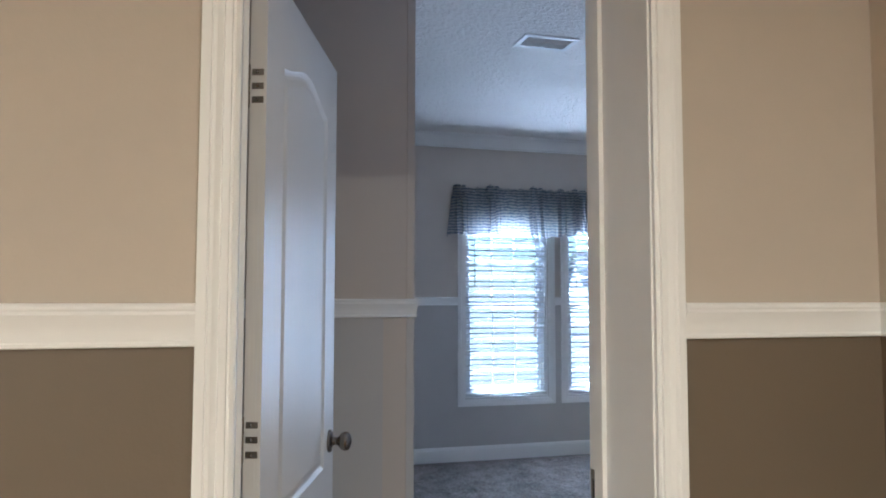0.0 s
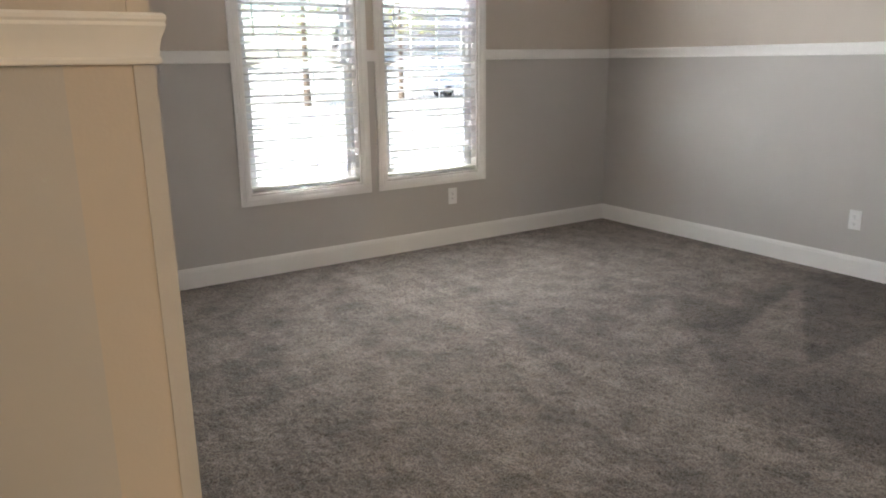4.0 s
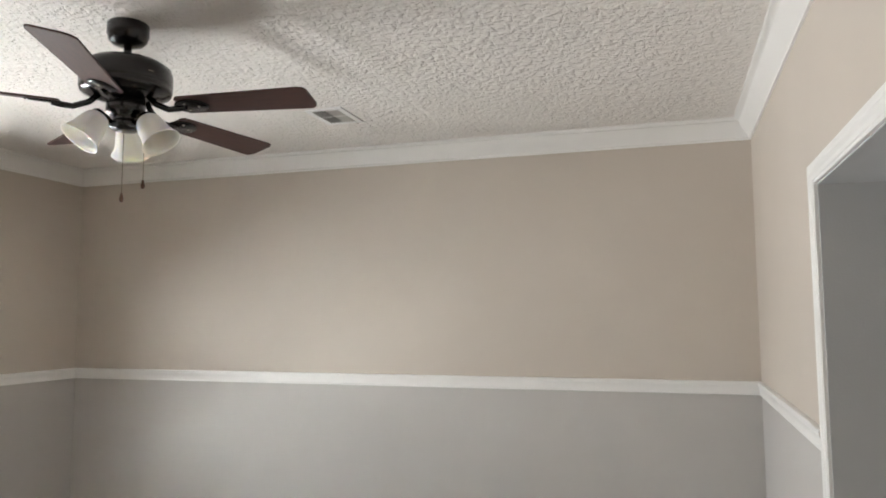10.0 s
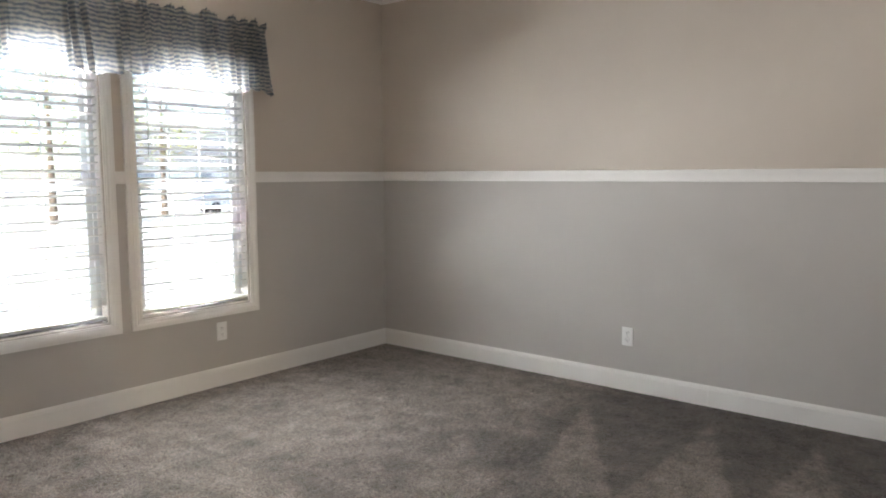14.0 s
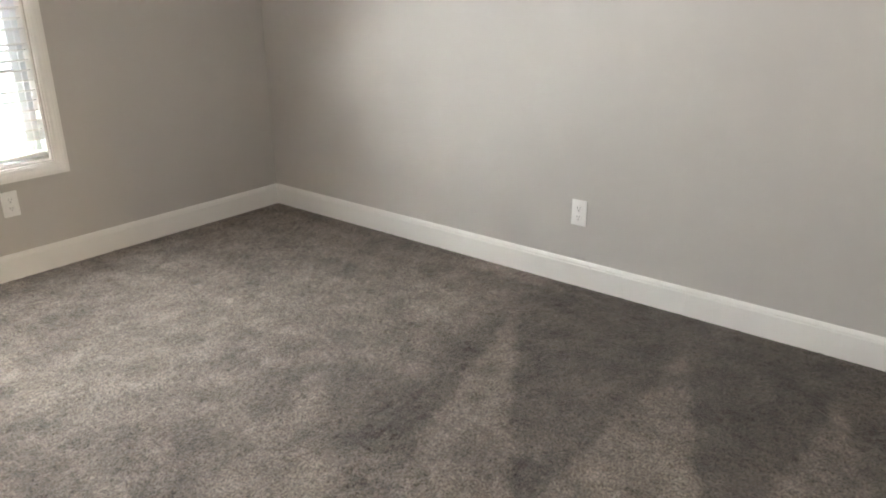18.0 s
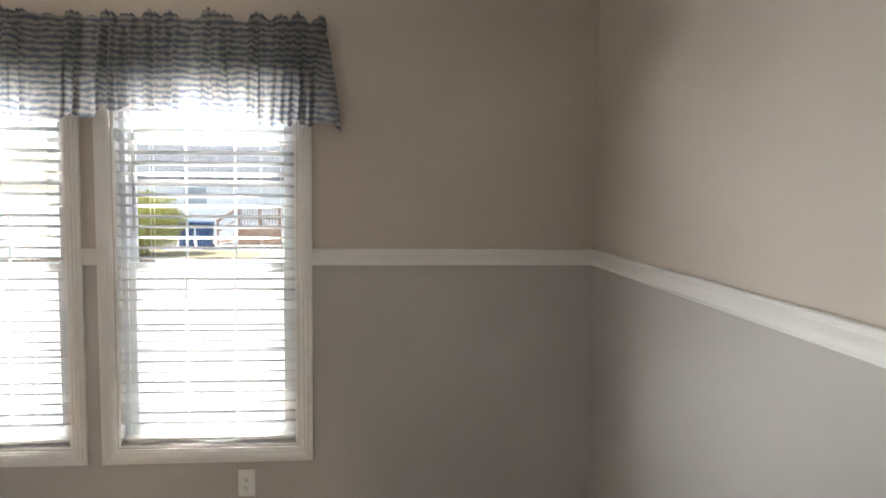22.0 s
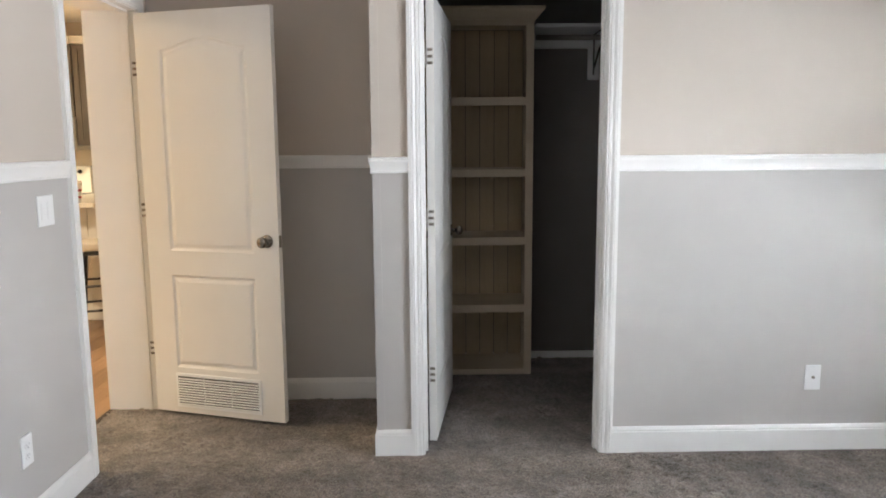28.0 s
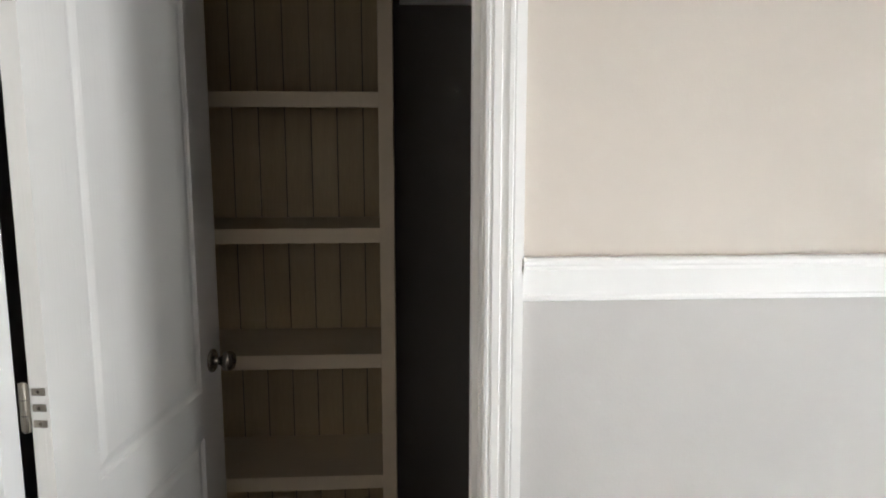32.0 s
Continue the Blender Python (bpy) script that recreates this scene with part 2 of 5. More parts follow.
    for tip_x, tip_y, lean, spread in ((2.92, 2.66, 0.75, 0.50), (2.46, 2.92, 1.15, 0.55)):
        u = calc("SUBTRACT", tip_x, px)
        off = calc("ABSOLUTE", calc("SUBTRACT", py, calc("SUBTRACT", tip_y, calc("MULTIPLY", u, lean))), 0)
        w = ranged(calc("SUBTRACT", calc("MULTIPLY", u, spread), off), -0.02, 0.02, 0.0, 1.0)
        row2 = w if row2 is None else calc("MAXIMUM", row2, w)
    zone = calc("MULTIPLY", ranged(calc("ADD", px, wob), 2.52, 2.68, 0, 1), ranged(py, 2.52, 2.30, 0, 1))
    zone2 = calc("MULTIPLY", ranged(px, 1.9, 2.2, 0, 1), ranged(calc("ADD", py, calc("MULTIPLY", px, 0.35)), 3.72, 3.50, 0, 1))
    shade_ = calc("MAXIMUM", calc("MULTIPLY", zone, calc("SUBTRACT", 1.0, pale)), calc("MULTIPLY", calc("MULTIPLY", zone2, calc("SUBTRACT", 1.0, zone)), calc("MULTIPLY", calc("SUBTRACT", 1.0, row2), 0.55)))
    # strokes that end at the closet wall
    west = None
    for y0, half in ((2.46, 0.085), (2.83, 0.185), (3.28, 0.10), (3.62, 0.12)):
        off = calc("ABSOLUTE", calc("SUBTRACT", py, calc("ADD", calc("MULTIPLY", px, 0.35), y0)), 0)
        w = ranged(calc("SUBTRACT", calc("ADD", calc("MULTIPLY", px, -0.10), half), off), -0.02, 0.02, 0.0, 1.0)
        west = w if west is None else calc("MAXIMUM", west, w)
    west = calc("MULTIPLY", west, ranged(px, 0.75, 1.05, 1.0, 0.0))
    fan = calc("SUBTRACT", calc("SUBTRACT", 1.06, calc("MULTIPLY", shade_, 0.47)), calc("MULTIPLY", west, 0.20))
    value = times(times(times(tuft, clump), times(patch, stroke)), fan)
    ramp = n.new("ShaderNodeHueSaturation")
    ramp.inputs["Color"].default_value = (0.200, 0.168, 0.141, 1)
    l.new(value, ramp.inputs["Value"])
    l.new(ramp.outputs["Color"], b.inputs["Base Color"])
    bp = n.new("ShaderNodeBump")
    bp.inputs["Strength"].default_value, bp.inputs["Distance"].default_value = 1.0, 0.012
    l.new(tex("ShaderNodeTexNoise", 95, 4, rough=0.7).outputs["Fac"], bp.inputs["Height"])
    l.new(bp.outputs["Normal"], b.inputs["Normal"])
    return m


def ceiling_material():
    m = material("textured_ceiling_paint", (0.89, 0.86, 0.82), 0.8, vary=0.02, scale=2)
    n, l = m.node_tree.nodes, m.node_tree.links
    b = n["Principled BSDF"]
    tc = n.new("ShaderNodeTexCoord")
    a, c = n.new("ShaderNodeTexNoise"), n.new("ShaderNodeTexNoise")
    a.inputs["Scale"].default_value, a.inputs["Detail"].default_value, a.inputs["Distortion"].default_value = 32, 6, 0.7
    c.inputs["Scale"].default_value = 90
    r = n.new("ShaderNodeMapRange")
    r.inputs["From Min"].default_value, r.inputs["From Max"].default_value = 0.36, 0.68
    l.new(tc.outputs["Object"], a.inputs["Vector"]), l.new(tc.outputs["Object"], c.inputs["Vector"])
    l.new(a.outputs["Fac"], r.inputs["Value"])
    add = n.new("ShaderNodeMath")
    add.operation = "MULTIPLY_ADD"
    add.inputs[1].default_value = 0.3
    l.new(c.outputs["Fac"], add.inputs[0]), l.new(r.outputs["Result"], add.inputs[2])
    bp = n.new("ShaderNodeBump")
    bp.inputs["Strength"].default_value, bp.inputs["Distance"].default_value = 1.0, 0.0075
    l.new(add.outputs[0], bp.inputs["Height"]), l.new(bp.outputs["Normal"], b.inputs["Normal"])
    return m


def glass_material():
    m = bpy.data.materials.new("window_glass")
    m.use_nodes = True
    b = m.node_tree.nodes["Principled BSDF"]
    b.inputs["Base Color"].default_value = (0.52, 0.535, 0.53, 1)
    b.inputs["Roughness"].default_value, b.inputs["Transmission Weight"].default_value, b.inputs["IOR"].default_value = 0.0, 1.0, 1.45
    return m


def shade_material():
    m = material("frosted_shade_glass", (0.93, 0.915, 0.86), 0.35, vary=0.06, scale=14)
    b = m.node_tree.nodes["Principled BSDF"]
    b.inputs["Subsurface Weight"].default_value = 0.5
    b.inputs["Subsurface Radius"].default_value = (0.02, 0.018, 0.014)
    return m


def valance_material():
    """Slate-blue cloth with broken pale horizontal stripes, thin enough to let daylight through."""
    m = bpy.data.materials.new("striped_valance_cloth")
    m.use_nodes = True
    n, l = m.node_tree.nodes, m.node_tree.links
    b = n["Principled BSDF"]
    b.inputs["Roughness"].default_value = 0.9
    tc = n.new("ShaderNodeTexCoord")
    # wavy woven rows of pale dashes on a dark ground
    xyz, comb = n.new("ShaderNodeSeparateXYZ"), n.new("ShaderNodeCombineXYZ")
    sway = n.new("ShaderNodeTexNoise")
    sway.inputs["Scale"].default_value, sway.inputs["Detail"].default_value = 9, 2
    l.new(tc.outputs["Object"], sway.inputs["Vector"])
    lift = n.new("ShaderNodeMath")
    lift.operation, lift.inputs[1].default_value = "MULTIPLY_ADD", 0.022
    l.new(tc.outputs["Object"], xyz.inputs["Vector"])
    l.new(sway.outputs["Fac"], lift.inputs[0]), l.new(xyz.outputs["Z"], lift.inputs[2])
    l.new(xyz.outputs["X"], comb.inputs["X"]), l.new(lift.outputs[0], comb.inputs["Y"])
    dashes = n.new("ShaderNodeTexWave")
    dashes.wave_type, dashes.bands_direction = "BANDS", "Y"
    for key, val in (("Scale", 12.6), ("Distortion", 3.2), ("Detail", 1.5), ("Detail Scale", 1.3), ("Detail Roughness", 0.5)):
        dashes.inputs[key].default_value = val
    l.new(comb.outputs["Vector"], dashes.inputs["Vector"])
    fleck = n.new("ShaderNodeTexNoise")
    fleck.inputs["Scale"].default_value, fleck.inputs["Detail"].default_value = 48, 2
    l.new(tc.outputs["Object"], fleck.inputs["Vector"])
    add, sub = n.new("ShaderNodeMath"), n.new("ShaderNodeMath")
    add.operation, add.inputs[1].default_value = "MULTIPLY_ADD", 1.7
    sub.operation, sub.inputs[1].default_value = "SUBTRACT", 0.5
    l.new(fleck.outputs["Fac"], sub.inputs[0]), l.new(sub.outputs[0], add.inputs[0]), l.new(dashes.outputs["Color"], add.inputs[2])
    ramp = n.new("ShaderNodeValToRGB")
    ramp.color_ramp.elements[0].position, ramp.color_ramp.elements[0].color = 0.0, (0.138, 0.164, 0.212, 1)
    ramp.color_ramp.elements[1].position, ramp.color_ramp.elements[1].color = 1.0, (0.42, 0.40, 0.355, 1)
    l.new(add.outputs[0], ramp.inputs["Fac"])
    l.new(ramp.outputs["Color"], b.inputs["Base Color"])
    tr, mix = n.new("ShaderNodeBsdfTranslucent"), n.new("ShaderNodeMixShader")
    mix.inputs["Fac"].default_value = 0.64
    l.new(ramp.outputs["Color"], tr.inputs["Color"])
    l.new(b.outputs["BSDF"], mix.inputs[1]), l.new(tr.outputs["BSDF"], mix.inputs[2])
    l.new(mix.outputs["Shader"], n["Material Output"].inputs["Surface"])
    return m


M["carpet"], M["ceiling"], M["glass"], M["shade"], M["valance"] = (carpet_material(), ceiling_material(), glass_material(),
                                                                   shade_material(), valance_material())

# ---------------------------------------------------------------- mesh helpers


def part(name, bm, mat, parent=None, label=""):
    """Links a bmesh as one mesh object, under a thing or a part if one is given."""
    if isinstance(bm, bpy.types.Mesh):
        me = bm
    else:
        me = bpy.data.meshes.new(name)
        bm.normal_update()
        bm.to_mesh(me)
        bm.free()
    for k in (mat if isinstance(mat, (list, tuple)) else [mat]):
        me.materials.append(k)
    ob = new(name, me)
    ob.parent = parent
    return tagged(ob, label)


def again(name, me, parent, m):
    """One more piece on mesh data that is already there."""
    ob = new(name, me)
    ob.parent = parent
    ob.matrix_basis = m
    return ob


def thing(name, at, label, category, group="", turn=0.0):
    ob = new(name)
    ob.empty_display_size = 0.05
    ob.matrix_basis = pose(*at, 0, 0, turn)
    return tagged(ob, label, category, group)


def structure(ob, label, category):
    return tagged(ob, label, category, kind="structure")


def box(x0, y0, z0, x1, y1, z1, bevel=0.0, bm=None):
    b2 = bmesh.new()
    bmesh.ops.create_cube(b2, size=1)
    for v in b2.verts:
        v.co = Vector((x0 + (v.co.x + .5) * (x1 - x0), y0 + (v.co.y + .5) * (y1 - y0), z0 + (v.co.z + .5) * (z1 - z0)))
    if bevel:
        bmesh.ops.bevel(b2, geom=b2.edges[:], offset=bevel, segments=2, affect="EDGES", profile=0.6)
    if bm is None:
        return b2
    me = bpy.data.meshes.new("tmp")
    b2.to_mesh(me)
    b2.free()
    bm.from_mesh(me)
    bpy.data.meshes.remove(me)
    return bm


def merge(bm, other, m=Matrix()):
    me = bpy.data.meshes.new("tmp")
    other.transform(m)
    other.to_mesh(me)
    other.free()
    bm.from_mesh(me)
    bpy.data.meshes.remove(me)
    return bm


def lathe(profile, steps=32, smooth=True):
    """A turned body round z from rows of (radius, height)."""
    bm = bmesh.new()
    rings = []
    for r, z in profile:
        if r < 1e-6:
            rings.append([bm.verts.new((0, 0, z))])
        else:
            rings.append([bm.verts.new((r * math.cos(2 * math.pi * k / steps), r * math.sin(2 * math.pi * k / steps), z)) for k in range(steps)])
    for a, b in zip(rings, rings[1:]):
        for k in range(steps):
            q = [a[k % len(a)], a[(k + 1) % len(a)], b[(k + 1) % len(b)], b[k % len(b)]]
            q = list(dict.fromkeys(q))
            if len(q) > 2:
                bm.faces.new(q).smooth = smooth
    bmesh.ops.recalc_face_normals(bm, faces=bm.faces[:])
    return bm


def tube(points, r, steps=10):
    """A round bar along points."""
    bm = bmesh.new()
    pts = [Vector(p) for p in points]
    rings = []
    for i, p in enumerate(pts):
        d = (pts[min(i + 1, len(pts) - 1)] - pts[max(i - 1, 0)]).normalized()
        u = d.orthogonal().normalized() if i == 0 else (u - d * u.dot(d)).normalized()
        w = d.cross(u)
        rings.append([bm.verts.new(p + r * (math.cos(2 * math.pi * k / steps) * u + math.sin(2 * math.pi * k / steps) * w)) for k in range(steps)])
    for a, b in zip(rings, rings[1:]):
        for k in range(steps):
            bm.faces.new((a[k], a[(k + 1) % steps], b[(k + 1) % steps], b[k])).smooth = True
    bm.faces.new(rings[0][::-1]), bm.faces.new(rings[-1])
    bmesh.ops.recalc_face_normals(bm, faces=bm.faces[:])
    return bm


def run(profile, a, b, normal, m0=0, m1=0):
    """A moulding along a wall from a to b: profile of (out from the wall, height); m -1 mitres an inner corner, 1 an outer one."""
    a, b, nrm = Vector(a), Vector(b), Vector(normal)
    t = (b - a).normalized()
    bm = bmesh.new()
    ends = []
    for at, s in ((a, -m0), (b, m1)):
        ends.append([bm.verts.new((*(at + t * (s * p) + nrm * p), z)) for p, z in profile])
    k = len(profile)
    for i in range(k):
        bm.faces.new((ends[0][i], ends[0][(i + 1) % k], ends[1][(i + 1) % k], ends[1][i]))
    bm.faces.new(ends[0]), bm.faces.new(ends[1])
    bmesh.ops.recalc_face_normals(bm, faces=bm.faces[:])
    return bm


def frame_side(profile, p, q, cut0, cut1, place):
    """One side of a casing: profile of (away from the opening, out of the wall) along p to q in the wall's plane; place maps (u, z, out)."""
    p, q = Vector(p), Vector(q)
    t = (q - p).normalized()
    away = Vector((-t.y, t.x))
    bm = bmesh.new()
    ends = []
    for at, s in ((p, -cut0), (q, cut1)):
        ends.append([bm.verts.new(place(*(at + away * w + t * (s * w)), o)) for w, o in profile])
    k = len(profile)
    for i in range(k):
        bm.faces.new((ends[0][i], ends[0][(i + 1) % k], ends[1][(i + 1) % k], ends[1][i]))
    bm.faces.new(ends[0]), bm.faces.new(ends[1])
    bmesh.ops.recalc_face_normals(bm, faces=bm.faces[:])
    return bm


def wall(name, axis, face, depth, u0, u1, z0, z1, holes, mats, split=None, label=""):
    """A wall with thickness. axis 'x' or 'y': the way that it runs. face: where its room side lies; depth: signed thickness behind it.
    holes: (u0, u1, z0, z1). mats: room side above, room side below, far side above, far side below. split: height where paints change."""
    us = sorted({u0, u1, *[h[0] for h in holes], *[h[1] for h in holes]})
    zs = sorted({z0, z1, *([split] if split else []), *[h[2] for h in holes], *[h[3] for h in holes]})
    us, zs = [u for u in us if u0 <= u <= u1], [z for z in zs if z0 <= z <= z1]
    bm, verts = bmesh.new(), {}

    def vert(u, z, d):
        key = (round(u, 5), round(z, 5), d)
        if key not in verts:
            w = face + (depth if d else 0)
            verts[key] = bm.verts.new((u, w, z) if axis == "x" else (w, u, z))
        return verts[key]

    def solid(i, j):
        if not (0 <= i < len(us) - 1 and 0 <= j < len(zs) - 1):
            return False
        u, z = (us[i] + us[i + 1]) / 2, (zs[j] + zs[j + 1]) / 2
        return not any(h[0] < u < h[1] and h[2] < z < h[3] for h in holes)

    for i in range(len(us) - 1):
        for j in range(len(zs) - 1):
            if not solid(i, j):
                continue
            a, b, c, e = us[i], us[i + 1], zs[j], zs[j + 1]
            low = split is not None and e <= split + 1e-6
            for d in (0, 1):
                f = bm.faces.new([vert(a, c, d), vert(b, c, d), vert(b, e, d), vert(a, e, d)])
                f.material_index = 2 * d + (1 if low else 0)
            for di, dj, (p, q) in ((-1, 0, ((a, c), (a, e))), (1, 0, ((b, c), (b, e))), (0, -1, ((a, c), (b, c))), (0, 1, ((a, e), (b, e)))):
                if not solid(i + di, j + dj):
                    bm.faces.new([vert(*p, 0), vert(*q, 0), vert(*q, 1), vert(*p, 1)])
    bmesh.ops.recalc_face_normals(bm, faces=bm.faces[:])
    return structure(part(name, bm, mats), label, "wall")

# ---------------------------------------------------------------- the plan
W, D, CZ, T, TS = 4.112, 4.368, 2.728, 0.115, 0.265
SPLIT = 1.32
JL, JR, HEAD = -0.632, 0.132, 2.084          # entry door, in the south wall
CL, CR = 1.436, 2.226                        # closet door, in the west wall
BL, BR = 1.556, 2.395                        # bathroom door, in the south wall
JT = 0.018
WINDOWS = ((1.158, 1.903), (2.091, 2.835))
WZ0, WZ1 = 0.511, 2.060
ALC, RET = -0.77, 1.220                       # back of the entry alcove, return of the closet
HALL_E = 0.672

U, L = M["wall_upper"], M["wall_lower"]
HU, HL = M["hall_upper"], M["hall_lower"]
wall("wall_north", "x", D, 0.13, -1.61, W + 0.13, -0.10, CZ, [(a, b, WZ0, WZ1) for a, b in WINDOWS], [U, L, M["vinyl"], M["vinyl"]], SPLIT,
     "greige painted bedroom wall with two windows")
wall("wall_east", "y", W, 0.13, -2.3, D, -0.10, CZ, [], [U, L, M["vinyl"], M["vinyl"]], SPLIT, "plain beige and greige painted bedroom wall")
wall("wall_south", "x", 0.0, -TS, -6.1, W, -0.10, CZ, [(JL - JT, JR + JT, -0.2, HEAD + JT), (BL - JT, BR + JT, -0.2, HEAD + JT)],
     [U, L, HU, HL], SPLIT, "painted bedroom wall with the entry and bathroom doorways")
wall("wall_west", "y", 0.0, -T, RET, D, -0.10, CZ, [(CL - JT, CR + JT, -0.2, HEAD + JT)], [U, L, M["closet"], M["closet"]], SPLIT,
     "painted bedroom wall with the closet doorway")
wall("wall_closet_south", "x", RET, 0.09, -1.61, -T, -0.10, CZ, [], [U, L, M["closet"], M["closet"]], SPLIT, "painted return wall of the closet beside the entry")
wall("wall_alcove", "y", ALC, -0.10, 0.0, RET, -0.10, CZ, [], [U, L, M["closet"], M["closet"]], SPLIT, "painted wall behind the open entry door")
wall("wall_closet_west", "y", -1.51, -0.10, RET + 0.09, D, -0.10, CZ, [], [M["closet"]] * 4, None, "back wall of the closet, its dimness put into the paint")
wall("wall_hall_east", "y", HALL_E, 0.10, -6.0, -TS, -0.10, CZ, [], [HU, HL, M["bath"], M["bath"]], SPLIT, "tan and brown painted hall wall")
wall("wall_kitchen_west", "y", -6.0, -0.10, -6.0, -TS, -0.10, CZ, [], [HU, HU, HU, HU], None, "tan painted kitchen wall")
wall("wall_kitchen_south", "x", -6.0, -0.10, -6.1, HALL_E + 0.10, -0.10, CZ, [], [HU, HU, HU, HU], None, "tan painted kitchen wall")
wall("wall_bath_south", "x", -2.2, -0.10, HALL_E + 0.10, W, -0.10, CZ, [], [M["bath"]] * 4, None, "grey painted bathroom wall")
structure(part("ceiling", box(-6.1, -6.1, CZ, W + 0.13, D + 0.13, CZ + 0.12), M["ceiling"]), "off-white stippled plaster ceiling", "ceiling")


def carpet_sheet(x0, y0, x1, y1, cell):
    """Cut pile as one sheet of twisted tufts over a closed slab; the base of the pile is at the floor."""
    nx, ny = int((x1 - x0) / cell), int((y1 - y0) / cell)
    rng = np.random.default_rng(7)
    h = rng.normal(0, 1, (nx + 1, ny + 1))
    soft = h.copy()
    for ax, k in ((0, 1), (1, 1), (0, -1), (1, -1)):
        soft += 0.45 * np.roll(h, k, ax)
    lump = rng.normal(0, 1, (nx // 4 + 3, ny // 4 + 3)).repeat(4, 0).repeat(4, 1)[:nx + 1, :ny + 1]
    for _ in range(3):
        lump = (lump + np.roll(lump, 1, 0) + np.roll(lump, 1, 1) + np.roll(lump, -1, 0) + np.roll(lump, -1, 1)) / 5
    z = 0.0031 * soft / soft.std() + 0.0012 * lump / lump.std()
    jx, jy = rng.uniform(-.35, .35, (2, nx + 1, ny + 1)) * cell
    gx, gy = np.meshgrid(np.linspace(x0, x1, nx + 1), np.linspace(y0, y1, ny + 1), indexing="ij")
    jx[0], jx[-1], jy[:, 0], jy[:, -1] = 0, 0, 0, 0
    # the pile is tucked down along the walls
    edge = np.minimum(np.minimum(abs(gx), abs(gx - W)), np.minimum(abs(gy), abs(gy - D)))
    z = z * np.clip(edge / .05, .3, 1.0)
    co = np.stack([gx + jx, gy + jy, z], -1).reshape(-1, 3)
    ids = np.arange((nx + 1) * (ny + 1)).reshape(nx + 1, ny + 1)
    quads = np.stack([ids[:-1, :-1], ids[1:, :-1], ids[1:, 1:], ids[:-1, 1:]], -1).reshape(-1, 4)
    k = len(co)
    co = np.vstack([co, [(x0, y0, -.10), (x1, y0, -.10), (x1, y1, -.10), (x0, y1, -.10), (x0, y0, -.012), (x1, y0, -.012), (x1, y1, -.012), (x0, y1, -.012)]])
    quads = np.vstack([quads, [(k + 3, k + 2, k + 1, k), (k + 4, k + 5, k + 6, k + 7), (k, k + 1, k + 5, k + 4), (k + 1, k + 2, k + 6, k + 5),
                                  (k + 2, k + 3, k + 7, k + 6), (k + 3, k, k + 4, k + 7)]])
    me = bpy.data.meshes.new("floor")
    me.vertices.add(len(co))
    me.vertices.foreach_set("co", co.ravel())
    me.loops.add(quads.size)
    me.loops.foreach_set("vertex_index", quads.ravel())
    me.polygons.add(len(quads))
    me.polygons.foreach_set("loop_start", np.arange(0, quads.size, 4))
    me.update(calc_edges=True)
    me.validate()
    return me


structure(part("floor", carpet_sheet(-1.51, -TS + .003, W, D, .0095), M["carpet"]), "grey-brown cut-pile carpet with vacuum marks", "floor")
structure(part("floor_bath", box(HALL_E + 0.1, -2.2, -0.10, W, -TS, -0.004), M["bath"]), "grey vinyl bathroom floor", "floor")

# mouldings ------------------------------------------------------------------
RZ = 1.286
RAIL = [(0, RZ), (.010, RZ), (.0125, RZ + .002), (.0125, RZ + .007), (.0105, RZ + .010), (.0115, RZ + .024), (.0140, RZ + .036), (.0185, RZ + .046),
        (.0205, RZ + .052), (.0195, RZ + .057), (.0215, RZ + .0605), (.0215, RZ + .0655), (.018, RZ + .0695), (0, RZ + .070)]
BASE = [(0, 0), (.014, 0), (.014, .098), (.0112, .1005), (.0118, .106), (.0095, .112), (.0062, .118), (.0040, .121), (0, .121)]
CZB = CZ - .110
CROWN = [(p, CZB + h) for p, h in ((0, 0), (.010, 0), (.012, .009), (.0085, .013), (.012, .018), (.019, .027), (.035, .044), (.052, .066), (.060, .085),
                                   (.066, .089), (.064, .093), (.077, .097), (.085, .102), (.085, .110), (0, .110))]
CASING = [(.004, 0), (.004, .010), (.009, .012), (.011, .009), (.014, .009), (.016, .013), (.027, .0145), (.0285, .011), (.031, .012), (.039, .017),
          (.045, .018), (.0465, .015), (.049, .017), (.064, .017), (.064, 0)]
OUT = 0.064


def eased(ob, degrees=18):
    """Soft paint-filled arrises on a moulding: shading runs over shallow edges, square ones stay sharp."""
    ob.data.shade_smooth()
    ob.data.set_sharp_from_angle(angle=radians(degrees))
    return ob


def moulding(name, profile, a, b, normal, m0=0, m1=0, label="", mat="trim"):
    return structure(eased(part(name, run(profile, a, b, normal, m0, m1), M[mat])), label, name if name == "baseboard" else "trim")


